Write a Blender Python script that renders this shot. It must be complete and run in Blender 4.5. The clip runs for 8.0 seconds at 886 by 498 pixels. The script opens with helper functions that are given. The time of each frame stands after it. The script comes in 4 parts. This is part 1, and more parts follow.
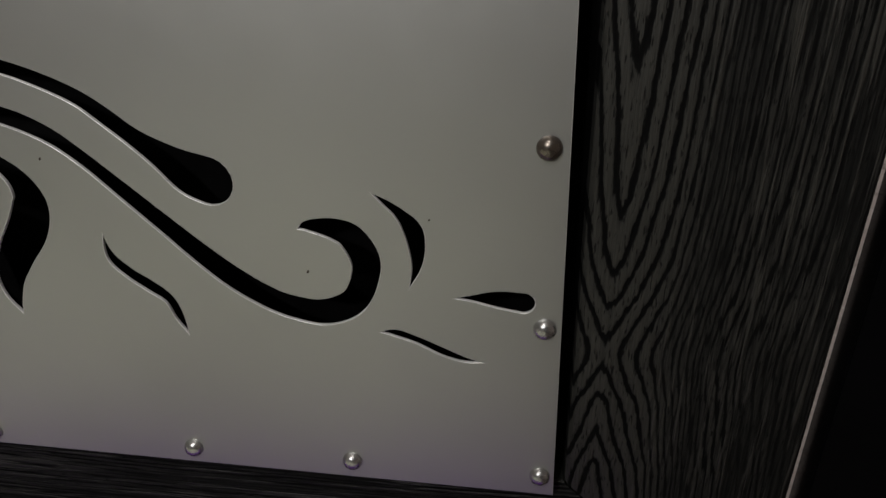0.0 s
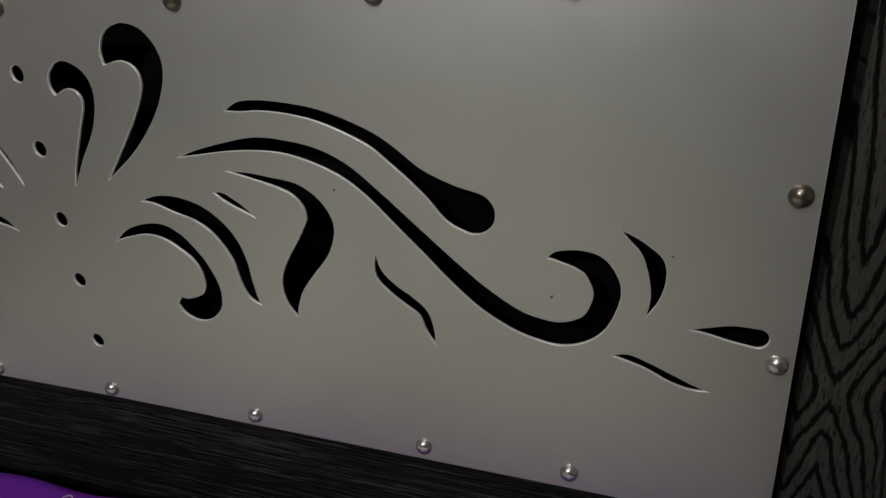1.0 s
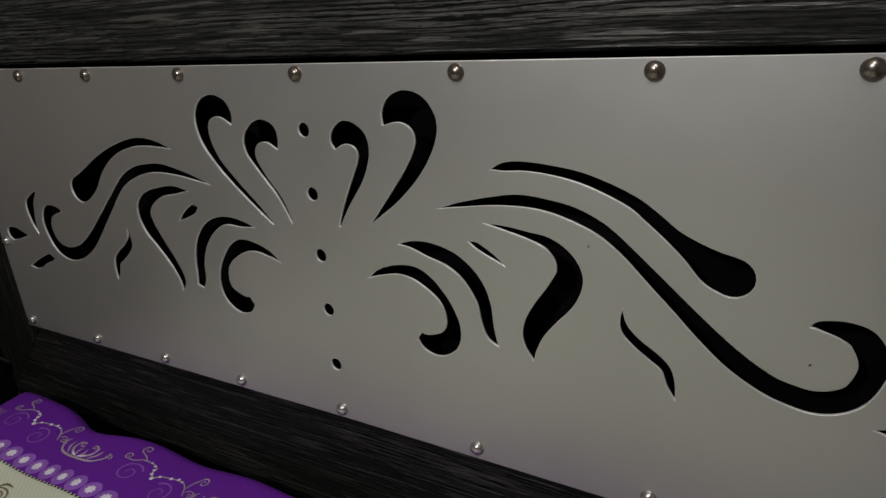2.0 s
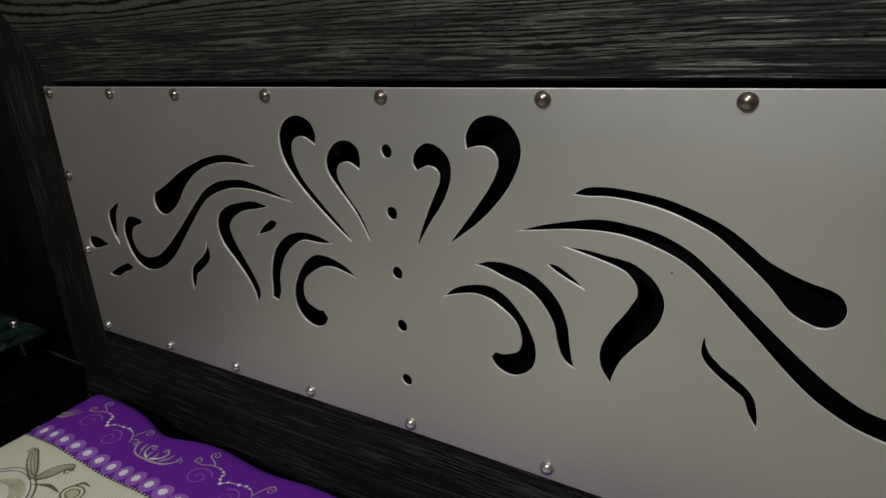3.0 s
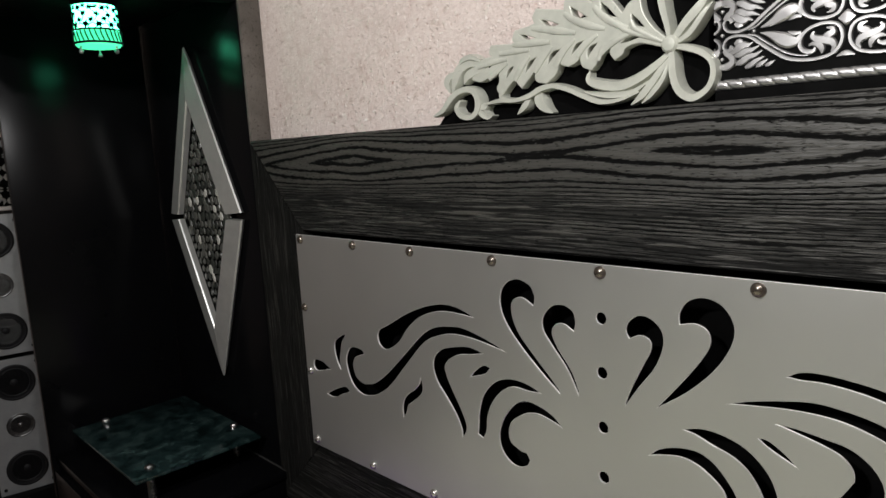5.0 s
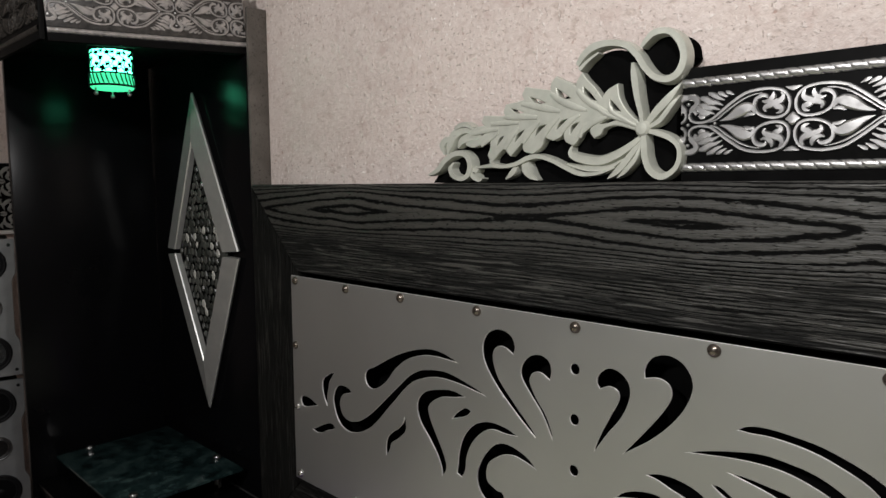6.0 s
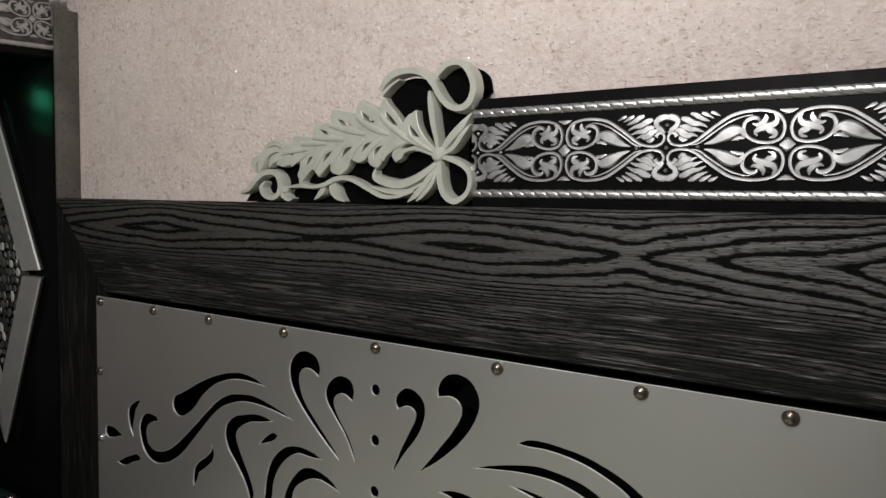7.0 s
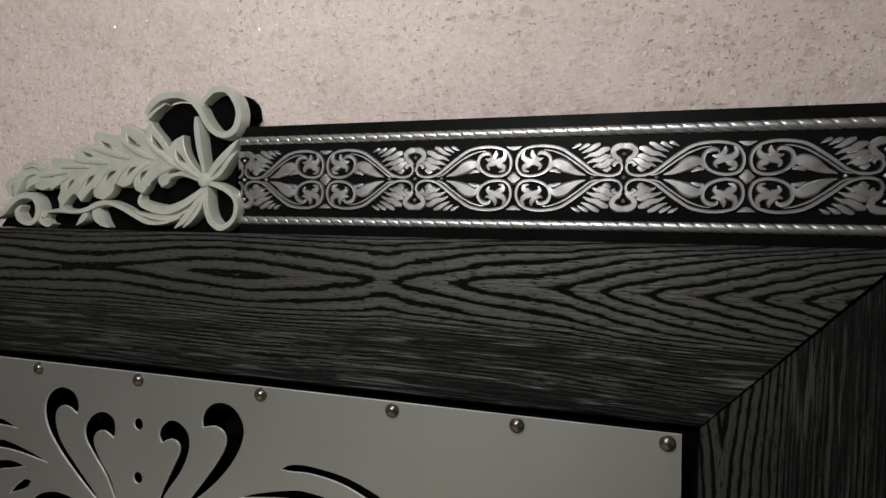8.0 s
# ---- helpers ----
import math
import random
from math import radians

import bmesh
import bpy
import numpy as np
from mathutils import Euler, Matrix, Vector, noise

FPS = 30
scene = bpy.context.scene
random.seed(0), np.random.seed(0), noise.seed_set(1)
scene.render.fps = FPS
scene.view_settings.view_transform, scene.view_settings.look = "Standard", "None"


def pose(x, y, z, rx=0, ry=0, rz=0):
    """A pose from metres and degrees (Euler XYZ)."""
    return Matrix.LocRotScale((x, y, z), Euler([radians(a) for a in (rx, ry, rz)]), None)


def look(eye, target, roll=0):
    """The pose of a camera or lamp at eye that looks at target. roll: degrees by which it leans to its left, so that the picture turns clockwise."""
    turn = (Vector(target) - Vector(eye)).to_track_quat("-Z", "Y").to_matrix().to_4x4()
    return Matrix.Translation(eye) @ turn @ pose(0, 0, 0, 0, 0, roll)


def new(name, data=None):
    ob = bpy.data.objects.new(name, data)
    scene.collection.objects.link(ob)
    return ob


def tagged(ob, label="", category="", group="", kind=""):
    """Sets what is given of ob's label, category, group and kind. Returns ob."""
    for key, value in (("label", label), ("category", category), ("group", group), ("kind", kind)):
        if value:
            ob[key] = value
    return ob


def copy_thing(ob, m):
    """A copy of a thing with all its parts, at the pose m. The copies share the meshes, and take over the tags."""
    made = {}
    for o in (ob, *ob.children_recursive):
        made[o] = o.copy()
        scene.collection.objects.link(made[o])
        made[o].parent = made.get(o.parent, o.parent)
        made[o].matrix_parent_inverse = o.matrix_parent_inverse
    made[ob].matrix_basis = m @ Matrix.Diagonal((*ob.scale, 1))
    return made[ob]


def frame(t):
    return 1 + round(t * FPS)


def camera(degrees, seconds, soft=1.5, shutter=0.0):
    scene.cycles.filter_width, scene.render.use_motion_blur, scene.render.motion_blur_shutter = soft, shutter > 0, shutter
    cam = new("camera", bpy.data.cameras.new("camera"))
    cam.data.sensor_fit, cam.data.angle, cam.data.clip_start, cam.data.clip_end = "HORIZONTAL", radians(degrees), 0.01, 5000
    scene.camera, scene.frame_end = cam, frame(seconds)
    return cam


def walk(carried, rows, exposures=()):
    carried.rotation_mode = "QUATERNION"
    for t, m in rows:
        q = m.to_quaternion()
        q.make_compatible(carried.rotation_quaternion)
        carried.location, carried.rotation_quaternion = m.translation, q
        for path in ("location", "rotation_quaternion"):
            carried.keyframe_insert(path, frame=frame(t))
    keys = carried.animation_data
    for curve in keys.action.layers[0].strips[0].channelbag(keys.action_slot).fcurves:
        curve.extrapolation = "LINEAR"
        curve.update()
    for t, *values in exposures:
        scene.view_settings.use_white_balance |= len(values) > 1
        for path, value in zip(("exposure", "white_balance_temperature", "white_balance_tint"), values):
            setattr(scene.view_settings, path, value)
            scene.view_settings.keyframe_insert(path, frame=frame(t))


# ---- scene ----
cam = camera(66.9, 8.0)
EXPOSURES = [(0, -0.28), (2, -0.18), (3.5, -0.05), (4, 0.03), (4.5, 0.42), (6, -0.02), (6.5, -0.12), (7.5, -0.23), (8, -0.35)]
PATH = [
    (0, (0.713, -0.441, -0.005), (0.464, 1.326, -0.907), -1.2),
    (0.2, (0.7063, -0.4557, -0.0041), (0.372, 1.3171, -0.8674), -1.92),
    (0.5, (0.678, -0.477, 0.011), (0.248, 1.273, -0.856), -2.9),
    (0.7, (0.6628, -0.4934, 0.0113), (0.1528, 1.2486, -0.8286), -2.92),
    (1, (0.63, -0.519, 0.028), (0.018, 1.202, -0.788), -3.2),
    (1.2, (0.6064, -0.5349, 0.036), (-0.0862, 1.1589, -0.771), -3.4),
    (1.5, (0.577, -0.56, 0.05), (-0.247, 1.096, -0.71), -4.4),
    (1.7, (0.5547, -0.5751, 0.0625), (-0.3183, 1.0654, -0.677), -4.29),
    (2, (0.532, -0.598, 0.071), (-0.422, 1.012, -0.636), -4.1),
    (2.2, (0.523, -0.611, 0.075), (-0.469, 0.985, -0.609), -3.9),
    (3.3, (0.497, -0.639, 0.088), (-0.565, 0.924, -0.568), -3.8),
    (3.5, (0.497, -0.645, 0.089), (-0.573, 0.915, -0.56), -3.9),
    (3.8, (0.4951, -0.6542, 0.1068), (-0.6222, 0.8864, -0.5081), -4.92),
    (4, (0.494, -0.668, 0.12), (-0.689, 0.842, -0.443), -5.4),
    (4.2, (0.4909, -0.6847, 0.1378), (-0.7635, 0.7887, -0.3677), -5.83),
    (4.5, (0.485, -0.714, 0.159), (-0.858, 0.705, -0.268), -5.9),
    (4.7, (0.484, -0.734, 0.166), (-0.911, 0.648, -0.212), -4.7),
    (5.8, (0.532, -0.85, 0.216), (-0.869, 0.564, 0.021), -0.5),
    (6, (0.54, -0.845, 0.214), (-0.84, 0.59, 0.019), -0.4),
    (6.3, (0.5542, -0.818, 0.2115), (-0.769, 0.6698, 0.0225), -0.15),
    (6.5, (0.576, -0.805, 0.214), (-0.686, 0.737, 0.041), 0.0),
    (6.8, (0.6001, -0.7909, 0.2165), (-0.5448, 0.8432, 0.0792), 0.92),
    (7, (0.622, -0.784, 0.217), (-0.459, 0.893, 0.083), 1.1),
    (7.5, (0.679, -0.763, 0.217), (-0.201, 1.03, 0.113), 1.4),
    (8, (0.732, -0.76, 0.219), (0.06, 1.123, 0.175), 1.3),
]
walk(cam, [(t, look(eye, target, roll)) for t, eye, target, roll in PATH], EXPOSURES)

# ---- world and light ----
world = bpy.data.worlds.new("world")
world.use_nodes = True
world.node_tree.nodes["Background"].inputs["Color"].default_value = (1.0, 0.93, 0.84, 1)
world.node_tree.nodes["Background"].inputs["Strength"].default_value = 0.03
scene.world = world


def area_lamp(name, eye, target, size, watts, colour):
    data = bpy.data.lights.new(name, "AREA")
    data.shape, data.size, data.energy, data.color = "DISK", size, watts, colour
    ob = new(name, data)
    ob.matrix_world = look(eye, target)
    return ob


# Unseen stand-in for a light carried above the camera, aimed left.
area_lamp("unseen_upper_light", (0.55, -0.72, 0.85), (-0.6, 0.0, 0.1), 0.07, 6.5, (1.0, 0.98, 0.975))
# Unseen fill behind the camera, added to even out the light.
area_lamp("unseen_fill", (0.12, -1.8, 0.95), (-0.2, 0.0, 0.05), 0.14, 20, (1.0, 0.98, 0.975))


# ---- materials ----
def material(name, colour, rough=0.5, metal=0.0):
    mat = bpy.data.materials.new(name)
    mat.use_nodes = True
    nodes = mat.node_tree.nodes
    bsdf = nodes["Principled BSDF"]
    bsdf.inputs["Base Color"].default_value = (*colour, 1)
    bsdf.inputs["Roughness"].default_value = rough
    bsdf.inputs["Metallic"].default_value = metal
    return mat, mat.node_tree, bsdf


def node(tree, kind, **values):
    n = tree.nodes.new(kind)
    for key, value in values.items():
        n.inputs[key.replace("_", " ")].default_value = value
    return n


def coords(tree, scale):
    tc = tree.nodes.new("ShaderNodeTexCoord")
    mp = tree.nodes.new("ShaderNodeMapping")
    mp.inputs["Scale"].default_value = scale
    tree.links.new(tc.outputs["Object"], mp.inputs["Vector"])
    return mp.outputs["Vector"]


def noise_of(tree, vector, scale, detail=4.0, rough=0.55):
    n = node(tree, "ShaderNodeTexNoise", Scale=scale, Detail=detail, Roughness=rough)
    tree.links.new(vector, n.inputs["Vector"])
    return n.outputs["Fac"]


def ramp(tree, fac, stops):
    r = tree.nodes.new("ShaderNodeValToRGB")
    r.color_ramp.elements[0].position, r.color_ramp.elements[1].position = stops[0][0], stops[-1][0]
    r.color_ramp.elements[0].color, r.color_ramp.elements[1].color = (*stops[0][1], 1), (*stops[-1][1], 1)
    for p, c in stops[1:-1]:
        r.color_ramp.elements.new(p).color = (*c, 1)
    tree.links.new(fac, r.inputs["Fac"])
    return r.outputs["Color"]


def maths(tree, op, a, b=None, c=None):
    n = tree.nodes.new("ShaderNodeMath")
    n.operation = op
    for k, v in enumerate((a, b, c)):
        if v is None:
            continue
        if isinstance(v, (int, float)):
            n.inputs[k].default_value = v
        else:
            tree.links.new(v, n.inputs[k])
    return n.outputs[0]


def mixed(tree, fac, a, b, kind="MIX"):
    n = tree.nodes.new("ShaderNodeMix")
    n.data_type, n.blend_type = "RGBA", kind
    for socket, v in ((n.inputs[0], fac), (n.inputs[6], a), (n.inputs[7], b)):
        if isinstance(v, (int, float)):
            socket.default_value = v
        elif isinstance(v, tuple):
            socket.default_value = (*v, 1)
        else:
            tree.links.new(v, socket)
    return n.outputs[2]


def bump(tree, bsdf, height, strength, distance):
    n = node(tree, "ShaderNodeBump", Strength=strength, Distance=distance)
    tree.links.new(height, n.inputs["Height"])
    tree.links.new(n.outputs["Normal"], bsdf.inputs["Normal"])


def wood_material(name, seed, heart, rings_at, rings=60.0, fine=110.0, late=0.056, shine=0.85):
    """Black-stained open-pored ash: year rings along x that close into eyes and flames on the line z = heart.
    rings_at gives (x, ring count) along that line; whole numbers are the dark early wood.
    late and shine: how pale and how glossy the hard late wood between them is, lowered for the less lit bottom rail and
    right stile."""
    mat, tree, bsdf = material(name, (0.03, 0.03, 0.03), 0.5)
    tc = tree.nodes.new("ShaderNodeTexCoord")
    sep = tree.nodes.new("ShaderNodeSeparateXYZ")
    tree.links.new(tc.outputs["Object"], sep.inputs[0])
    x, z = sep.outputs["X"], sep.outputs["Z"]

    def stretched(along, across, detail, rough):
        comb = tree.nodes.new("ShaderNodeCombineXYZ")
        tree.links.new(maths(tree, "MULTIPLY_ADD", x, along, seed), comb.inputs[0])
        tree.links.new(maths(tree, "MULTIPLY_ADD", z, across, seed), comb.inputs[2])
        return noise_of(tree, comb.outputs[0], 1.0, detail, rough)

    def swayed(along, across, detail, rough, size):
        return maths(tree, "MULTIPLY_ADD", stretched(along, across, detail, rough), size, -0.5 * size)

    low, high = min(g for _, g in rings_at), max(g for _, g in rings_at)
    grown = tree.nodes.new("ShaderNodeValToRGB")
    grown.color_ramp.interpolation = "CARDINAL"
    stops = [((p + 1) / 2, 0.05 + 0.9 * (g - low) / (high - low)) for p, g in rings_at]
    ends = grown.color_ramp.elements
    ends[0].position, ends[1].position = stops[0][0], stops[-1][0]
    ends[0].color, ends[1].color = (stops[0][1],) * 3 + (1,), (stops[-1][1],) * 3 + (1,)
    for p, c in stops[1:-1]:
        ends.new(p).color = (c, c, c, 1)
    tree.links.new(maths(tree, "MULTIPLY_ADD", x, 0.5, 0.5), grown.inputs["Fac"])
    off = maths(tree, "ADD", maths(tree, "SUBTRACT", z, heart), swayed(2.2, 0.0, 1.0, 0.5, 0.014))
    away = maths(tree, "ABSOLUTE", off)
    far = node(tree, "ShaderNodeMapRange", From_Min=0.032, From_Max=0.075)
    tree.links.new(away, far.inputs["Value"])
    far = far.outputs["Result"]
    arch = maths(tree, "MULTIPLY_ADD", maths(tree, "SQRT", maths(tree, "MULTIPLY_ADD", off, off, 0.000012)), rings, -0.0035 * rings)
    swing = (high - low) / 0.9
    count = maths(tree, "MULTIPLY_ADD", grown.outputs["Color"], swing, low - 0.05 * swing - 10.0)
    keep = maths(tree, "MULTIPLY_ADD", maths(tree, "MINIMUM", maths(tree, "MULTIPLY", away, 6.0), 1.0), -0.7, 1.0)
    f = maths(tree, "MULTIPLY_ADD", count, keep, arch)
    f = maths(tree, "ADD", f, maths(tree, "MULTIPLY", far, maths(tree, "MULTIPLY", maths(tree, "SUBTRACT", away, 0.032), fine)))
    f = maths(tree, "ADD", f, swayed(1.6, 26.0, 2.0, 0.5, 0.5))
    f = maths(tree, "ADD", f, swayed(9.0, 60.0, 2.0, 0.5, 0.45))
    f = maths(tree, "ADD", f, maths(tree, "MULTIPLY", far, swayed(3.5, 110.0, 3.0, 0.6, 2.2)))
    f = maths(tree, "ADD", f, maths(tree, "MULTIPLY", far, swayed(1.3, 11.0, 1.0, 0.5, 4.0)))
    f = maths(tree, "ADD", f, swayed(55.0, 300.0, 3.0, 0.6, 0.5))
    ring = maths(tree, "FRACT", f)
    lines = ramp(tree, ring, [(0.0, (0.75,) * 3), (0.03, (0.1,) * 3), (0.15, (0.02,) * 3), (0.29, (0.1,) * 3), (0.35, (0.75,) * 3), (0.46, (0.95,) * 3), (0.8, (1.0,) * 3), (1.0, (0.8,) * 3)])
    calm = maths(tree, "MULTIPLY", far, ramp(tree, stretched(2.5, 34.0, 2.0, 0.5), [(0.35, (0.15,) * 3), (0.6, (0.85,) * 3)]))
    lines = mixed(tree, calm, lines, (0.26, 0.26, 0.26))
    streak = ramp(tree, stretched(16.0, 400.0, 3.0, 0.65), [(0.36, (0.3,) * 3), (0.58, (1.0,) * 3)])
    streak = mixed(tree, maths(tree, "MULTIPLY_ADD", far, 0.65, 0.3), (1.0, 1.0, 1.0), streak)
    ridge = ramp(tree, stretched(6.5, 170.0, 3.0, 0.6), [(0.55, (0.0,) * 3), (0.64, (0.9,) * 3)])
    pores = ramp(tree, stretched(80.0, 520.0, 2.0, 0.5), [(0.32, (0.35,) * 3), (0.42, (1.0,) * 3)])
    height = mixed(tree, 1.0, mixed(tree, 1.0, lines, streak, "MULTIPLY"), pores, "MULTIPLY")
    height = mixed(tree, 1.0, height, mixed(tree, 1.0, ridge, far, "MULTIPLY"), "ADD")
    stain = stretched(3.0, 14.0, 3.0, 0.5)
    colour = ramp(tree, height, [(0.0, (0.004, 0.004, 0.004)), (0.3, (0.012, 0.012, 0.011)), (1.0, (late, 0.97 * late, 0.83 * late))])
    colour = mixed(tree, 1.0, colour, ramp(tree, stain, [(0.3, (0.6,) * 3), (0.7, (1.0,) * 3)]), "MULTIPLY")
    tree.links.new(colour, bsdf.inputs["Base Color"])
    tree.links.new(ramp(tree, height, [(0.0, (0.8,) * 3), (1.0, (0.42,) * 3)]), bsdf.inputs["Roughness"])
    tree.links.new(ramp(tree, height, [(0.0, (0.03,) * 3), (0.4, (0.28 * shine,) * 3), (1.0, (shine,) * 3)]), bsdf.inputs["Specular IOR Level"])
    bump(tree, bsdf, height, 1.0, 0.0011)
    return mat


def steel_material():
    mat, tree, bsdf = material("satin_silver", (0.47, 0.47, 0.455), 0.45, 0.88)
    soft = noise_of(tree, coords(tree, (1, 1, 1)), 3.0, 3)
    grain = noise_of(tree, coords(tree, (60, 60, 900)), 1.0, 3)
    tree.links.new(ramp(tree, soft, [(0.3, (0.48, 0.48, 0.464)), (0.7, (0.54, 0.54, 0.524))]), bsdf.inputs["Base Color"])
    smudge = noise_of(tree, coords(tree, (1, 1, 1)), 14.0, 6, 0.7)
    wear = mixed(tree, 0.5, ramp(tree, grain, [(0.2, (0.4,) * 3), (0.8, (0.52,) * 3)]), ramp(tree, smudge, [(0.3, (0.41,) * 3), (0.7, (0.5,) * 3)]))
    tree.links.new(wear, bsdf.inputs["Roughness"])
    bump(tree, bsdf, grain, 0.06, 0.0003)
    return mat


def flakes(tree, bsdf, vector):
    """Sparse glitter flakes lying at random tilts in the plaster."""
    cells = node(tree, "ShaderNodeTexVoronoi", Scale=260.0)
    tree.links.new(vector, cells.inputs["Vector"])
    sep = tree.nodes.new("ShaderNodeSeparateColor")
    tree.links.new(cells.outputs["Color"], sep.inputs[0])
    mask = maths(tree, "GREATER_THAN", sep.outputs[0], 0.955)
    mask = maths(tree, "MULTIPLY", mask, maths(tree, "LESS_THAN", cells.outputs["Distance"], 0.28))
    tilt = tree.nodes.new("ShaderNodeVectorMath")
    tilt.operation = "MULTIPLY_ADD"
    tilt.inputs[1].default_value, tilt.inputs[2].default_value = (0.9, 0.9, 0.9), (-0.45, -0.45, -0.45)
    tree.links.new(cells.outputs["Color"], tilt.inputs[0])
    geo = tree.nodes.new("ShaderNodeNewGeometry")
    add = tree.nodes.new("ShaderNodeVectorMath")
    add.operation = "ADD"
    tree.links.new(geo.outputs["Normal"], add.inputs[0])
    tree.links.new(tilt.outputs[0], add.inputs[1])
    unit = tree.nodes.new("ShaderNodeVectorMath")
    unit.operation = "NORMALIZE"
    tree.links.new(add.outputs[0], unit.inputs[0])
    flake = tree.nodes.new("ShaderNodeBsdfPrincipled")
    flake.inputs["Base Color"].default_value = (0.5, 0.42, 0.385, 1)
    flake.inputs["Roughness"].default_value, flake.inputs["IOR"].default_value = 0.16, 2.0
    tree.links.new(unit.outputs[0], flake.inputs["Normal"])
    both = tree.nodes.new("ShaderNodeMixShader")
    tree.links.new(mask, both.inputs[0])
    tree.links.new(bsdf.outputs[0], both.inputs[1])
    tree.links.new(flake.outputs[0], both.inputs[2])
    tree.links.new(both.outputs[0], tree.nodes["Material Output"].inputs["Surface"])


def plaster_material():
    """Beige silk plaster: a smooth warm ground with dark and pale fibres pressed into it and a few glitter flakes."""
    mat, tree, bsdf = material("silk_plaster", (0.6, 0.52, 0.47), 0.85)
    v = coords(tree, (1, 1, 1))
    big = noise_of(tree, v, 5.0, 4)
    grain = noise_of(tree, v, 120.0, 4, 0.6)
    base = ramp(tree, big, [(0.3, (0.58, 0.49, 0.445)), (0.7, (0.7, 0.6, 0.55))])
    base = mixed(tree, ramp(tree, grain, [(0.38, (0.0,) * 3), (0.7, (0.4,) * 3)]), base, (0.84, 0.76, 0.71))
    rosy = noise_of(tree, v, 34.0, 3, 0.6)
    base = mixed(tree, ramp(tree, rosy, [(0.55, (0.0,) * 3), (0.75, (0.5,) * 3)]), base, (0.5, 0.37, 0.33))
    thick = ramp(tree, noise_of(tree, v, 4.5, 3, 0.6), [(0.35, (0.25,) * 3), (0.62, (1.0,) * 3)])
    relief = grain
    for along, across, level, colour in ((110.0, 190.0, 0.64, (0.2, 0.15, 0.12)), (190.0, 110.0, 0.65, (0.22, 0.165, 0.13)), (90.0, 90.0, 0.66, (0.36, 0.2, 0.15)), (140.0, 120.0, 0.62, (0.92, 0.87, 0.82)), (38.0, 55.0, 0.6, (0.45, 0.36, 0.31))):
        fibre = noise_of(tree, coords(tree, (along, along, across)), 1.0, 2, 0.5)
        mask = ramp(tree, fibre, [(level, (0.0,) * 3), (level + 0.09, (0.75,) * 3)])
        base = mixed(tree, maths(tree, "MULTIPLY", mask, thick), base, colour)
        relief = maths(tree, "MULTIPLY_ADD", mask, 0.35 if colour[0] > 0.5 else -0.3, relief)
    tree.links.new(base, bsdf.inputs["Base Color"])
    tree.links.new(ramp(tree, grain, [(0.3, (0.9,) * 3), (0.7, (0.7,) * 3)]), bsdf.inputs["Roughness"])
    bump(tree, bsdf, relief, 0.9, 0.003)
    flakes(tree, bsdf, v)
    return mat


def shaded_plaster_material():
    """Plaster darkened to grey-brown, with dark grit: the strip's shade is in this colour."""
    mat, tree, bsdf = material("shaded_plaster", (0.12, 0.105, 0.09), 0.95)
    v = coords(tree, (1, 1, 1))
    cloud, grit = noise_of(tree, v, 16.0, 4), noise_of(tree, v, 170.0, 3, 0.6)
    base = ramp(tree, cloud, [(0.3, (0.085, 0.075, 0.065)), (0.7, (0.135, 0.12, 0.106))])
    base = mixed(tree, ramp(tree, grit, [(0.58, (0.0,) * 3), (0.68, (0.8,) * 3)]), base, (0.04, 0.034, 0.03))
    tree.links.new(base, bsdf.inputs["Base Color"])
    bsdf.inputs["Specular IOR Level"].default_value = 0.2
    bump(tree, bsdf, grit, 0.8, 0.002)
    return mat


def worn_metal(name, bright, dark, rough, metal=0.9, scale=60.0):
    mat, tree, bsdf = material(name, bright, rough, metal)
    n = noise_of(tree, coords(tree, (1, 1, 1)), scale, 5, 0.6)
    tree.links.new(ramp(tree, n, [(0.3, dark), (0.6, bright)]), bsdf.inputs["Base Color"])
    tree.links.new(ramp(tree, n, [(0.3, (rough + 0.15,) * 3), (0.7, (rough - 0.05,) * 3)]), bsdf.inputs["Roughness"])
    return mat


def plain(name, colour, rough, metal=0.0, vary=0.25, scale=30.0):
    mat, tree, bsdf = material(name, colour, rough, metal)
    n = noise_of(tree, coords(tree, (1, 1, 1)), scale, 5, 0.6)
    low, high = tuple(c * (1 - vary) for c in colour), tuple(min(1, c * (1 + vary)) for c in colour)
    tree.links.new(ramp(tree, n, [(0.3, low), (0.7, high)]), bsdf.inputs["Base Color"])
    tree.links.new(ramp(tree, n, [(0.3, (max(0.02, rough * 0.85),) * 3), (0.7, (min(1, rough * 1.15),) * 3)]), bsdf.inputs["Roughness"])
    return mat


STEEL = steel_material()
PLASTER = plaster_material()
SHADED_PLASTER = shaded_plaster_material()
RIM = plain("raw_cut_edge", (0.8, 0.79, 0.77), 0.38, 0.3)
BLACK_BOARD = plain("matt_black_board", (0.004, 0.004, 0.004), 0.95)
BLACK_BOARD.node_tree.nodes["Principled BSDF"].inputs["Specular IOR Level"].default_value = 0.0
BLACK_LACQUER = plain("black_lacquer", (0.003, 0.003, 0.0035), 0.22, scale=4.0)
BLACK_LACQUER.node_tree.nodes["Principled BSDF"].inputs["Specular IOR Level"].default_value = 0.1
BLACK_WOOD = plain("black_painted_wood", (0.005, 0.005, 0.005), 0.5)
BLACK_WOOD.node_tree.nodes["Principled BSDF"].inputs["Specular IOR Level"].default_value = 0.06
NAIL = worn_metal("nail_bronze", (0.22, 0.19, 0.16), (0.12, 0.1, 0.082), 0.26)
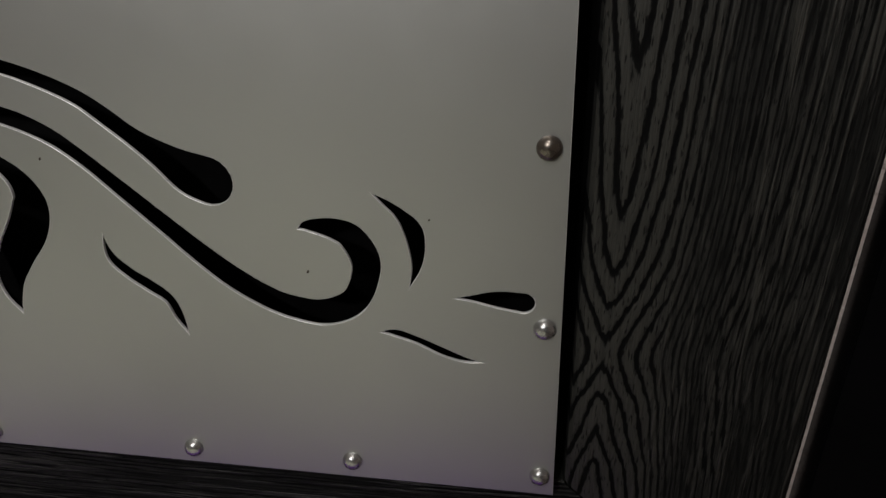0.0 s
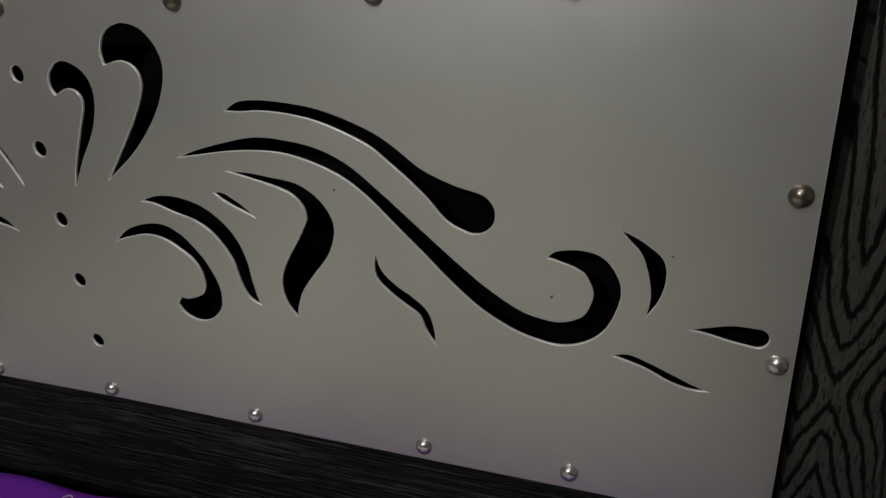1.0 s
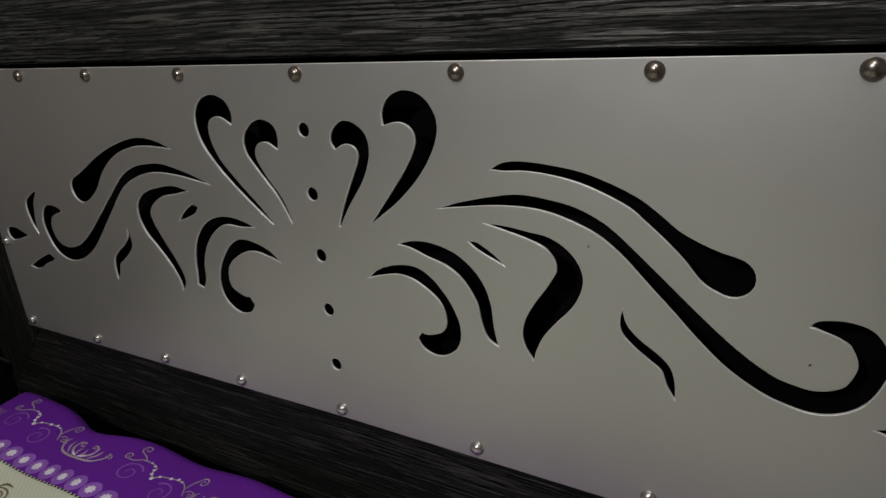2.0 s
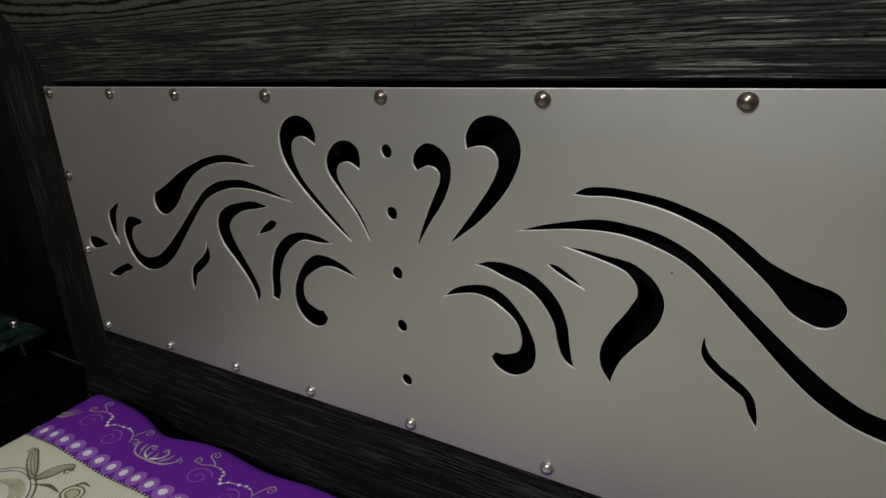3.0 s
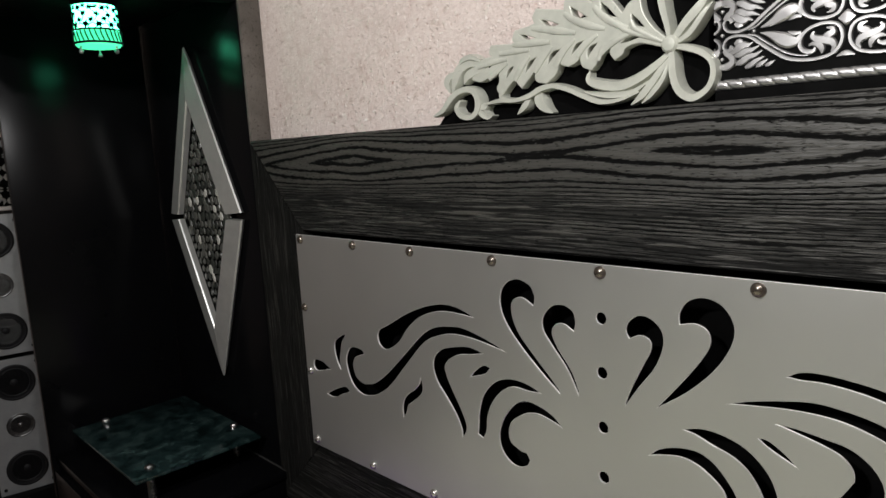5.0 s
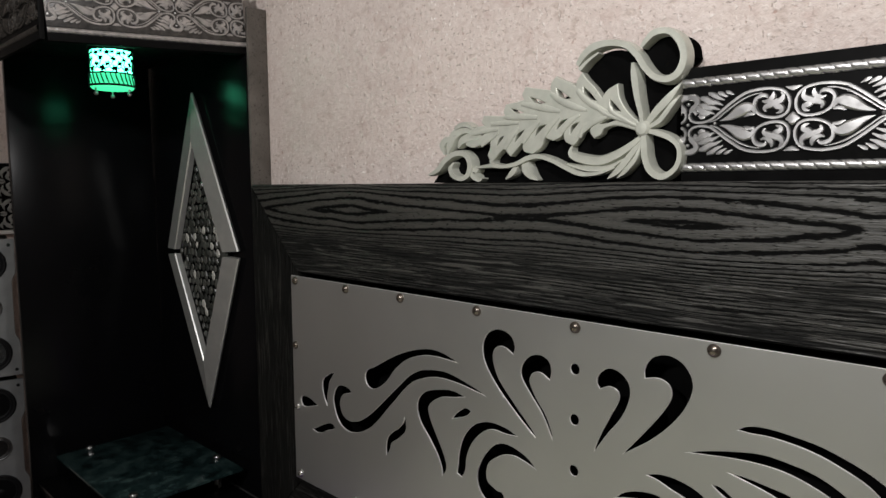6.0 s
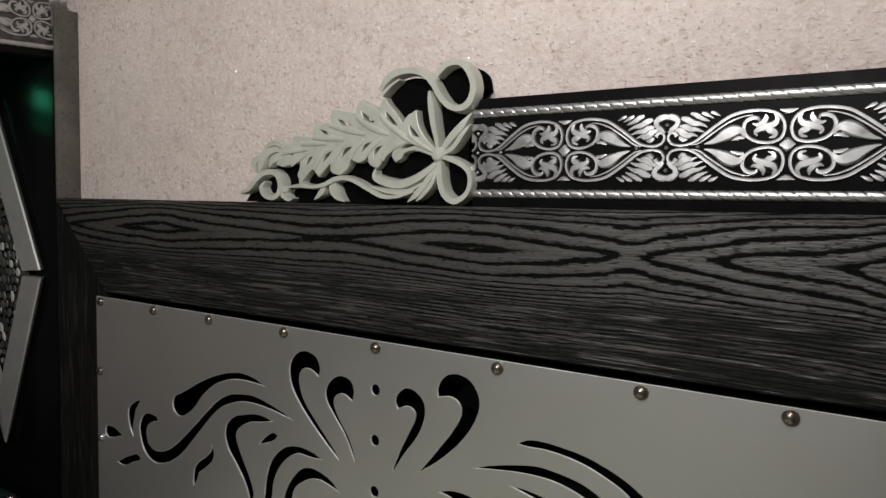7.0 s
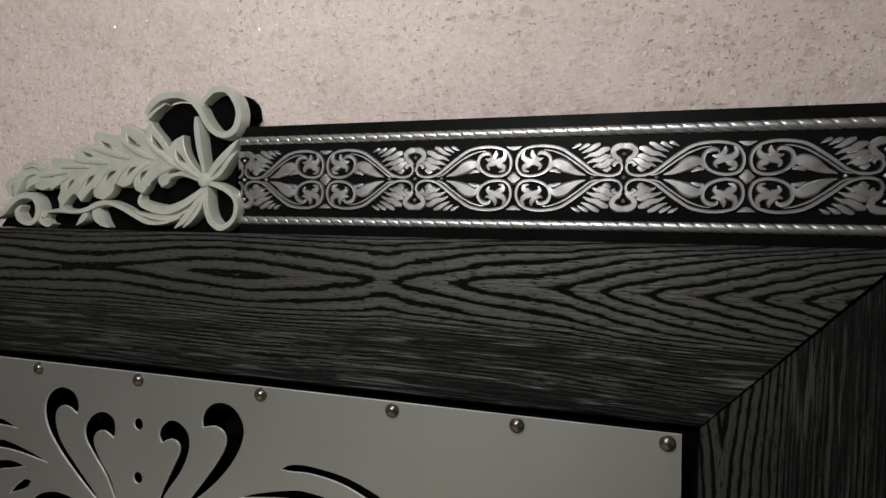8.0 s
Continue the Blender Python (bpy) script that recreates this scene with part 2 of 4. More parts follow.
# Lower nails: the same kind, with the sheet's reflection painted in as brighter metal.
NAIL_LIT = worn_metal("nail_lit", (0.55, 0.54, 0.52), (0.36, 0.35, 0.335), 0.24)
CARVED = worn_metal("silver_green_paint", (0.55, 0.56, 0.49), (0.42, 0.43, 0.375), 0.32, 0.2, 25.0)
PEWTER = worn_metal("pewter_paint", (0.52, 0.516, 0.51), (0.31, 0.307, 0.302), 0.33, 0.87, 45.0)
# Moulding paint darkened for the canopy front: its weak grazing light is in the colour.
SHADED_PEWTER = worn_metal("shaded_pewter", (0.05, 0.045, 0.04), (0.03, 0.027, 0.024), 0.5, 0.4, 45.0)
TARNISHED = worn_metal("tarnished_silver", (0.11, 0.108, 0.105), (0.045, 0.044, 0.043), 0.3, 0.8, 60.0)
CHROME = worn_metal("chrome", (0.62, 0.62, 0.62), (0.5, 0.5, 0.5), 0.24, 1.0)
FLOOR = plain("dark_floor", (0.12, 0.08, 0.06), 0.4)
CEILING = plain("white_ceiling", (0.75, 0.73, 0.7), 0.9, vary=0.04)


# ---- mesh tools ----
def finish(name, bm, mats, parent=None, label="", smooth=True, m=None):
    mesh = bpy.data.meshes.new(name)
    bm.to_mesh(mesh)
    bm.free()
    for mat in mats if isinstance(mats, (list, tuple)) else [mats]:
        mesh.materials.append(mat)
    if smooth:
        mesh.shade_smooth()
        mesh.set_sharp_from_angle(angle=radians(38))
    ob = new(name, mesh)
    if m is not None:
        ob.matrix_basis = m
    ob.parent = parent
    return tagged(ob, label) if label else ob


def part(name, bm, mat, parent, label="", smooth=True, m=None):
    return finish(name, bm, mat, parent, label, smooth, m)


def thing(name, place, label, category, group="", kind=""):
    ob = new(name)
    ob.empty_display_size = 0.05
    ob.location = place
    return tagged(ob, label, category, group, kind)


def box(bm, lo, hi, bevel=0.0):
    made = bmesh.ops.create_cube(bm, size=1.0)["verts"]
    for v in made:
        v.co = Vector([lo[k] + (v.co[k] + 0.5) * (hi[k] - lo[k]) for k in range(3)])
    if bevel:
        edges = {e for v in made for e in v.link_edges}
        bmesh.ops.bevel(bm, geom=list(edges), offset=bevel, segments=2, profile=0.5, affect="EDGES")


def box_part(name, lo, hi, mat, parent, label="", bevel=0.002):
    bm = bmesh.new()
    box(bm, lo, hi, bevel)
    return part(name, bm, mat, parent, label)


def smooth_line(knots, steps):
    """Catmull-Rom through the knots, of any dimension."""
    p = [np.array(k, float) for k in knots]
    p = [2 * p[0] - p[1]] + p + [2 * p[-1] - p[-2]]
    out = []
    for i in range(1, len(p) - 2):
        for s in range(steps):
            t = s / steps
            out.append(0.5 * (2 * p[i] + (p[i + 1] - p[i - 1]) * t + (2 * p[i - 1] - 5 * p[i] + 4 * p[i + 1] - p[i + 2]) * t * t + (3 * p[i] - p[i - 1] - 3 * p[i + 1] + p[i + 2]) * t ** 3))
    out.append(p[-2])
    return out


def sides(line):
    """Left and right outlines of a spine of (x, z, width)."""
    left, right = [], []
    for i, q in enumerate(line):
        d = line[min(i + 1, len(line) - 1)][:2] - line[max(i - 1, 0)][:2]
        d = d / (np.linalg.norm(d) or 1)
        n, w = np.array((-d[1], d[0])), max(q[2], 0.0) / 2
        left.append(q[:2] + n * w)
        right.append(q[:2] - n * w)
    return left, right


def raised(bm, knots, high, unit=0.001, y=0.0, steps=6, m=None, flat=False, sunk=0.97):
    """A carved stroke: a domed band along a spine of (x, z, width), standing out of the xz plane towards -y."""
    line = [np.array((q[0] * unit, q[1] * unit, max(q[2] * unit, 0.0006))) for q in smooth_line(knots, steps)]
    left, right = sides(line)
    widest = max(q[2] for q in line)
    rows = []
    for i, q in enumerate(line):
        mid, l, r = q[:2], left[i], right[i]
        h = high * unit * (0.35 + 0.65 * min(1.0, q[2] / widest))
        prof = [(l, 0.0), (l + (mid - l) * 0.08, 0.72 * h), (l + (mid - l) * 0.4, 0.95 * h), (mid, h), (r + (mid - r) * 0.4, 0.95 * h), (r + (mid - r) * 0.08, 0.72 * h), (r, 0.0)]
        if flat:
            h = high * unit * (0.8 + 0.2 * min(1.0, q[2] / widest))
            prof = [(l, 0.0), (l + (mid - l) * 0.08, 0.66 * h), (l + (mid - l) * 0.34, h), (mid, sunk * h), (r + (mid - r) * 0.34, h), (r + (mid - r) * 0.08, 0.66 * h), (r, 0.0)]
        row = []
        for p, up in prof:
            co = Vector((p[0], y - up, p[1]))
            row.append(bm.verts.new(m @ co if m else co))
        rows.append(row)
    for a, b in zip(rows, rows[1:]):
        for k in range(6):
            bm.faces.new((a[k], a[k + 1], b[k + 1], b[k]))
    bm.faces.new(rows[0])
    bm.faces.new(rows[-1][::-1])


def lathe(bm, profile, around, m=None, caps=True):
    """A turned body: (radius, height) pairs round the z axis."""
    rings = []
    for r, h in profile:
        ring = []
        for k in range(around):
            a = 2 * math.pi * k / around
            co = Vector((r * math.cos(a), r * math.sin(a), h))
            ring.append(bm.verts.new(m @ co if m else co))
        rings.append(ring)
    for a, b in zip(rings, rings[1:]):
        for k in range(around):
            bm.faces.new((a[k], a[(k + 1) % around], b[(k + 1) % around], b[k]))
    if caps:
        bm.faces.new(rings[0][::-1])
        bm.faces.new(rings[-1])


def flat_shape(name, outlines, thick, bevel=0.0):
    """A mesh cut from a sheet: the first outline less the others, in xz, its front at y = 0."""
    curve = bpy.data.curves.new(name, "CURVE")
    curve.dimensions, curve.fill_mode, curve.extrude, curve.bevel_depth = "2D", "BOTH", thick / 2 - bevel, bevel
    for outline in outlines:
        spline = curve.splines.new("POLY")
        spline.points.add(len(outline) - 1)
        for p, (x, z) in zip(spline.points, outline):
            p.co = (x, z, 0, 1)
        spline.use_cyclic_u = True
    ob = new(name, curve)
    mesh = bpy.data.meshes.new_from_object(ob.evaluated_get(bpy.context.evaluated_depsgraph_get()))
    bpy.data.objects.remove(ob)
    bpy.data.curves.remove(curve)
    bm = bmesh.new()
    bm.from_mesh(mesh)
    bpy.data.meshes.remove(mesh)
    bm.transform(pose(0, thick / 2, 0, 90, 0, 0))
    return bm


# ---- room ----
NORTH, WEST, EAST, SOUTH, GROUND, TOP = 0.08, -2.75, 2.3, -6.2, -1.1, 1.9


def slab(name, lo, hi, mat, label, category):
    bm = bmesh.new()
    box(bm, lo, hi)
    return tagged(finish(name, bm, mat, smooth=False), label, category, kind="structure")


slab("wall_north", (WEST - 0.1, NORTH, GROUND), (EAST + 0.1, NORTH + 0.1, TOP), PLASTER, "beige silk plaster wall with dark flecks", "wall")
slab("wall_west", (WEST - 0.1, SOUTH, GROUND), (WEST, NORTH, TOP), PLASTER, "beige silk plaster side wall", "wall")
slab("wall_east", (EAST, SOUTH, GROUND), (EAST + 0.1, NORTH, TOP), PLASTER, "beige silk plaster side wall", "wall")
slab("wall_south", (WEST - 0.1, SOUTH - 0.1, GROUND), (EAST + 0.1, SOUTH, TOP), PLASTER, "beige silk plaster wall behind the viewer", "wall")
slab("floor", (WEST - 0.1, SOUTH - 0.1, GROUND - 0.1), (EAST + 0.1, NORTH + 0.1, GROUND), FLOOR, "dark wooden floor of the bedroom", "floor")
slab("ceiling", (WEST - 0.1, SOUTH - 0.1, TOP), (EAST + 0.1, NORTH + 0.1, TOP + 0.1), CEILING, "plain white bedroom ceiling", "ceiling")

# ---- headboard ----
headboard = thing("headboard", (0, 0.05, -0.67), "black-stained wooden bed headboard with a pierced silver metal panel", "headboard")
INNER_X, OUTER_X, INNER_T, OUTER_T, INNER_B, OUTER_B, FRONT = 0.756, 0.95, 0.014, 0.214, -0.477, -0.67, 0.022
to_headboard = Matrix.Translation((0, -0.05, 0.67))


def rail(name, m, half_in, half_out, width, mat):
    """A mitred board: x along it, z from its inner to its outer edge, its face at y = 0."""
    bm = bmesh.new()
    prof = [(0.0, 0.05), (0.0, 0.003), (0.0035, 0.0), (width - 0.004, 0.0), (width, 0.004), (width, 0.05)]
    rows = []
    for s in (-1, 1):
        rows.append([bm.verts.new((s * (half_in + (half_out - half_in) * z / width - 0.0014), y, z)) for z, y in prof])
    for k in range(len(prof)):
        n = (k + 1) % len(prof)
        bm.faces.new((rows[0][k], rows[0][n], rows[1][n], rows[1][k]))
    bm.faces.new(rows[0])
    bm.faces.new(rows[1])
    bmesh.ops.recalc_face_normals(bm, faces=bm.faces)
    return part(name, bm, mat, headboard, smooth=False, m=to_headboard @ m)


mid_z, half_z, half_oz = (INNER_T + INNER_B) / 2, (INNER_T - INNER_B) / 2, (OUTER_T - OUTER_B) / 2
rail("top_rail", pose(0, FRONT, INNER_T), INNER_X, OUTER_X, OUTER_T - INNER_T, wood_material("stained_ash_top", 3.1, 0.144, [(-0.95, 10.6), (-0.86, 10.1), (-0.69, 9.24), (-0.62, 8.95), (-0.556, 8.75), (-0.5, 8.95), (-0.44, 9.26), (-0.3, 9.7), (-0.173, 10.0), (-0.115, 10.12), (-0.057, 10.0), (0.02, 9.6), (0.089, 9.26), (0.145, 9.08), (0.203, 9.26), (0.28, 9.65), (0.345, 10.05), (0.372, 10.38), (0.4, 10.0), (0.492, 9.0), (0.611, 8.0), (0.658, 7.0), (0.71, 6.0), (0.771, 5.0), (0.818, 4.0), (0.86, 3.0), (0.95, 1.0)]))
# Bottom rail: the weaker light down there is put into late and shine.
rail("bottom_rail", pose(0, FRONT, INNER_B, 0, 180, 0), INNER_X, OUTER_X, INNER_B - OUTER_B, wood_material("stained_ash_shaded_bottom", 17.7, -0.12, [(-0.95, 5.0), (-0.45, 1.0), (0.0, 6.0), (0.4, 3.0), (0.95, 7.0)], late=0.03, shine=0.45))
# Right stile: its dimmer light is put into the wood tone as well.
rail("right_stile", pose(INNER_X, FRONT, mid_z, 0, 90, 0), half_z, half_oz, OUTER_X - INNER_X, wood_material("stained_ash_shaded_right", 31.4, 0.024, [(-0.45, 3.0), (-0.25, 5.0), (-0.146, 6.0), (-0.037, 7.0), (0.02, 8.0), (0.05, 9.0), (0.08, 10.0), (0.1, 10.4), (0.118, 10.0), (0.144, 9.0), (0.22, 7.0), (0.45, 4.0)], 78.0, 70.0, late=0.044, shine=0.65))
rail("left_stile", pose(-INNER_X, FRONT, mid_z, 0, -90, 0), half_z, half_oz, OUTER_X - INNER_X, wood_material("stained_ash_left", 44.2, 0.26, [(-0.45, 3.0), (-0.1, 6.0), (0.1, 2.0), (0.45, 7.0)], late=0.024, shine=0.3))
box_part("foot_board", (-0.95, -0.015, -0.43), (0.95, 0.02, -0.002), BLACK_WOOD, headboard, "black board below the lower rail")
box_part("backing", (-0.78, 0.0, 0.17), (0.78, 0.02, 0.71), BLACK_BOARD, headboard, "matt black backing board")

cuts = []


def cut(knots, round_end=False, sides_cut=(1, -1), twin=1.0):
    """A pierced stroke of the panel, (x, z, width) in millimetres, and its twin across the middle, wider by a factor."""
    for side in sides_cut:
        gain = 1.0 if side == 1 else twin
        line = [np.array((q[0], q[1], max(gain * q[2], 0.5))) for q in smooth_line(knots, 5)]
        left, right = sides(line)
        cap = []
        if round_end:
            a, b = left[-1], right[-1]
            mid, r = (a + b) / 2, (a - b) / 2
            turn = np.array((r[1], -r[0]))
            cap = [mid + r * math.cos(t) + turn * math.sin(t) for t in np.linspace(0.3, math.pi - 0.3, 9)]
        outline = [p / 1000 for p in left + cap + right[::-1]]
        cuts.append(outline if side == 1 else [(-p[0], p[1]) for p in outline[::-1]])


def plume(outer, inner):
    """A pierced plume with a hooked head: its outer and inner edges, tail to hook and back, in millimetres."""
    edge = smooth_line(outer, 5) + smooth_line(inner, 5)[1:-1]
    cuts.append([p / 1000 for p in edge])


plume([(79, -176), (124, -142), (159, -105), (178, -71), (180, -46), (166, -25), (144, -18), (123, -25), (112, -42), (112, -57)], [(112, -57), (133, -53), (148, -60), (151, -76), (139, -99), (116, -130), (79, -176)])
plume([(35, -184), (55, -153), (79, -120), (91, -89), (88, -67), (72, -54), (55, -53), (41, -64), (37, -77), (42, -87)], [(42, -87), (58, -80), (71, -84), (73, -97), (61, -121), (44, -156), (33, -184)])
plume([(-71, -192), (-110, -161), (-151, -123), (-177, -88), (-182, -57), (-169, -34), (-145, -25), (-122, -32), (-113, -49), (-116, -64)], [(-116, -64), (-136, -54), (-153, -58), (-159, -76), (-148, -107), (-118, -140), (-88, -169), (-69, -189)])
plume([(-39, -188), (-59, -150), (-84, -120), (-100, -98), (-100, -78), (-85, -60), (-65, -54), (-47, -61), (-42, -77), (-45, -92)], [(-45, -92), (-63, -83), (-78, -87), (-83, -102), (-70, -126), (-50, -152), (-36, -186)])
cut([(238, -98, 0), (254, -94, 10), (275, -92, 11), (303, -94, 11), (332, -99, 12), (359, -108, 13), (385, -120, 14), (404, -134, 16), (422, -149, 17), (440, -162, 24), (460, -176, 37), (475, -182, 40)], True, (1,))  # upper_tendril
cut([(-237, -100, 0), (-267, -94, 9), (-302, -92, 13), (-338, -98, 13), (-376, -112, 16), (-413, -134, 26), (-440, -156, 38), (-462, -170, 42), (-474, -175, 42)], True, (1,))  # upper_tendril of the other half
cut([(171, -146, 0), (199, -139, 6), (234, -132, 10), (268, -128, 14), (298, -130, 14), (328, -137, 16), (356, -150, 15), (380, -169, 14), (404, -192, 16), (431, -218, 18), (458, -244, 21), (484, -266, 23), (512, -283, 23), (534, -290, 24), (552, -292, 25), (569, -287, 25), (582, -276, 23), (590, -256, 23), (590, -240, 25), (581, -224, 24), (569, -218, 20), (557, -216, 15), (546, -216, 9), (539, -219, 0)])  # long_wave
cut([(227, -156, 0), (252, -159, 6), (278, -164, 9), (300, -170, 14), (315, -182, 20), (322, -196, 27), (322, -209, 32), (313, -228, 34), (295, -252, 31), (283, -273, 26), (280, -292, 17), (283, -311, 0)], False, (1,))  # bent_leaf
cut([(-220, -157, 0), (-252, -158, 13), (-284, -164, 15), (-314, -178, 24), (-328, -197, 30), (-323, -220, 30), (-306, -244, 23), (-285, -274, 18), (-275, -298, 15), (-279, -318, 0)], False, (1,))  # bent_leaf of the other half
cut([(208, -179, 0), (218, -182, 8), (231, -189, 8), (243, -196, 5), (255, -204, 0)], False, twin=1.6)  # dash
cut([(116, -194, 0), (135, -192, 10), (157, -195, 19), (183, -202, 21), (202, -214, 21), (216, -231, 21), (225, -252, 18), (228, -274, 16), (233, -291, 12), (242, -302, 0)], False, (1,))  # arc
cut([(-105, -198, 0), (-132, -195, 11), (-164, -194, 13), (-193, -207, 19), (-216, -232, 21), (-228, -262, 19), (-231, -286, 19), (-237, -303, 13)], False, (1,))  # arc of the other half
cut([(68, -244, 0), (88, -233, 9), (113, -226, 13), (136, -227, 18), (154, -236, 18), (171, -252, 14), (180, -268, 15), (184, -288, 20), (178, -306, 27), (162, -316, 30), (147, -315, 24), (136, -308, 12)], False, twin=1.1)  # hook
cut([(378, -228, 0), (378, -242, 6), (382, -254, 11), (394, -266, 12), (408, -276, 13), (422, -288, 11), (428, -306, 9), (433, -323, 0)], False, twin=1.35)  # flick
cut([(597, -186, 0), (608, -194, 6), (619, -203, 10), (628, -215, 16), (631, -230, 14), (630, -248, 8), (623, -268, 0)], False, twin=1.5)  # crescent
cut([(657, -273, 0), (673, -272, 7), (692, -272, 16), (712, -274, 19)], True, twin=1.35)  # drop
cut([(597, -308, 0), (611, -308, 8), (629, -314, 8), (650, -324, 9), (667, -330, 6), (683, -332, 0)], False, twin=1.8)  # low_dash
for z in (-0.065, -0.143, -0.223, -0.298, -0.379):
    cuts.append([(0.0088 * math.cos(a), z + 0.0092 * math.sin(a)) for a in np.linspace(0, 2 * math.pi, 24, endpoint=False)])

bm = flat_shape("metal_panel", [[(-0.751, -0.463), (0.0, -0.461), (0.744, -0.4705), (0.7365, 0.0095), (-0.75, 0.009)]] + cuts, 0.0032, 0.0006)
bm.normal_update()
for face in bm.faces:
    face.material_index = 1 if abs(face.normal.y) < 0.9 else 0
metal_panel = part("metal_panel", bm, [STEEL, RIM], headboard, "satin silver metal sheet pierced with a floral scroll", m=to_headboard)

SCUFF = plain("dark_scuff", (0.05, 0.035, 0.03), 0.7)
for x, z, r in ((0.544, -0.255, 0.001), (0.343, -0.168, 0.0009), (0.641, -0.207, 0.0007)):
    bm = bmesh.new()
    lathe(bm, [(r, 0.0), (r * 0.7, 0.0003), (r * 0.1, 0.0004)], 8, pose(0, 0, 0, 90, 0, 0))
    part("scuff", bm, SCUFF, metal_panel, "small dark speck", m=pose(x, 0, z, 0, 30, 0) @ Matrix.Diagonal((1.0, 1.0, 1.7, 1)))

bm = bmesh.new()
dome = [(0.009, 0.0), (0.009, 0.0012), (0.0084, 0.0032), (0.007, 0.005), (0.0047, 0.0065), (0.0022, 0.0072), (0.0004, 0.0074)]
lathe(bm, dome, 20, pose(0, 0, 0, 90, 0, 0))
nail = part("nail", bm, NAIL, headboard, "domed bronze-coloured upholstery nail")
bm = bmesh.new()
lathe(bm, dome, 20, pose(0, 0, 0, 90, 0, 0))
lit_nail = part("nail", bm, NAIL_LIT, headboard, "domed upholstery nail, the sheet's reflection put into its colour")
upper = [(x, -0.001) for x in (-0.733, -0.551, -0.385, -0.194, 0.0, 0.207, 0.399, 0.557, 0.723)] + [(0.725, -0.15), (-0.738, -0.149)]
lower = [(x, -0.449) for x in (-0.732, -0.535, -0.359, -0.189, 0.0, 0.206, 0.412, 0.564, 0.732)] + [(0.729, -0.296), (-0.736, -0.291)]
for first, spots in ((nail, upper), (lit_nail, lower)):
    for k, (x, z) in enumerate(spots):
        ob = first if k == 0 else first.copy()
        if k:
            scene.collection.objects.link(ob)
        ob.matrix_basis = to_headboard @ pose(x, 0, z)


# ---- carved band with silver ornament ----
def ornament_mesh():
    """One repeat of the moulding, 260 x 80 mm, its middle at the eye."""
    bm = bmesh.new()
    half, high = 130.0, 40.0

    def q(knots, up, sunk=0.97, wide=1.0):
        pts = [(u * half, v * high, wide * w * high) for u, v, w in knots]
        for sx in (1, -1):
            for sz in (1, -1):
                raised(bm, [(sx * x, sz * z, w) for x, z, w in pts], up, steps=4, flat=True, sunk=sunk)

    # band of the lens: over the top, down beside the eye, round into a ring; at the pinch it ends in a scroll
    q([(0.905, 0.33, 0.16), (0.93, 0.44, 0.13), (0.968, 0.42, 0.1), (0.982, 0.28, 0.1), (0.953, 0.12, 0.1), (0.882, 0.055, 0.1), (0.8, 0.085, 0.1), (0.73, 0.19, 0.11), (0.64, 0.42, 0.12), (0.537, 0.67, 0.12), (0.436, 0.87, 0.12), (0.314, 0.955, 0.115), (0.193, 0.955, 0.11), (0.091, 0.86, 0.11), (0.036, 0.64, 0.11), (0.028, 0.37, 0.11), (0.062, 0.15, 0.11), (0.142, 0.065, 0.11), (0.243, 0.11, 0.11), (0.318, 0.26, 0.12), (0.345, 0.48, 0.13), (0.33, 0.66, 0.14), (0.28, 0.76, 0.16), (0.235, 0.74, 0.12), (0.225, 0.66, 0.05)], 3.6)
    # thin line inside the band
    q([(0.77, 0.06, 0.04), (0.7, 0.13, 0.06), (0.62, 0.33, 0.065), (0.53, 0.54, 0.065), (0.45, 0.7, 0.065), (0.36, 0.81, 0.05), (0.28, 0.85, 0.03)], 2.8)
    # big flame leaf with a forked foot
    q([(0.335, 0.24, 0.08), (0.362, 0.4, 0.22), (0.418, 0.42, 0.38), (0.485, 0.33, 0.4), (0.548, 0.21, 0.27), (0.602, 0.13, 0.16), (0.665, 0.07, 0.03)], 4.2, 1.0)
    q([(0.335, 0.21, 0.08), (0.375, 0.225, 0.13), (0.41, 0.19, 0.11), (0.44, 0.15, 0.03)], 3.2)
    # two hooked lobes in the ring
    q([(0.105, 0.83, 0.05), (0.085, 0.7, 0.15), (0.105, 0.57, 0.22), (0.16, 0.5, 0.25), (0.215, 0.45, 0.22), (0.25, 0.36, 0.15), (0.235, 0.25, 0.06)], 3.8, 1.0)
    q([(0.175, 0.84, 0.05), (0.175, 0.72, 0.17), (0.2, 0.6, 0.2), (0.245, 0.56, 0.13), (0.275, 0.6, 0.04)], 3.6, 1.0)
    q([(0.175, 0.5, 0.1), (0.14, 0.4, 0.22), (0.1, 0.34, 0.2), (0.105, 0.23, 0.14), (0.145, 0.19, 0.04)], 3.8, 1.0)
    # plate round the dark eye at the pinch
    q([(1.0, 0.91, 0.2), (0.95, 0.89, 0.24), (0.906, 0.79, 0.22), (0.914, 0.64, 0.2), (0.953, 0.53, 0.18), (0.98, 0.43, 0.12)], 3.8, 1.0)
    # lobed leaf on the scroll, and the feathers above it
    q([(0.92, 0.52, 0.1), (0.875, 0.48, 0.22), (0.84, 0.38, 0.28), (0.8, 0.34, 0.22), (0.77, 0.36, 0.14), (0.725, 0.3, 0.03)], 4.0, 1.0)
    q([(0.885, 0.3, 0.12), (0.85, 0.23, 0.19), (0.815, 0.23, 0.06)], 3.4)
    q([(0.885, 0.62, 0.1), (0.84, 0.6, 0.2), (0.785, 0.51, 0.2), (0.735, 0.5, 0.14), (0.672, 0.42, 0.04)], 3.8, 1.0)
    q([(0.872, 0.85, 0.12), (0.822, 0.8, 0.23), (0.762, 0.69, 0.21), (0.706, 0.66, 0.14), (0.645, 0.56, 0.04)], 3.8, 1.0)
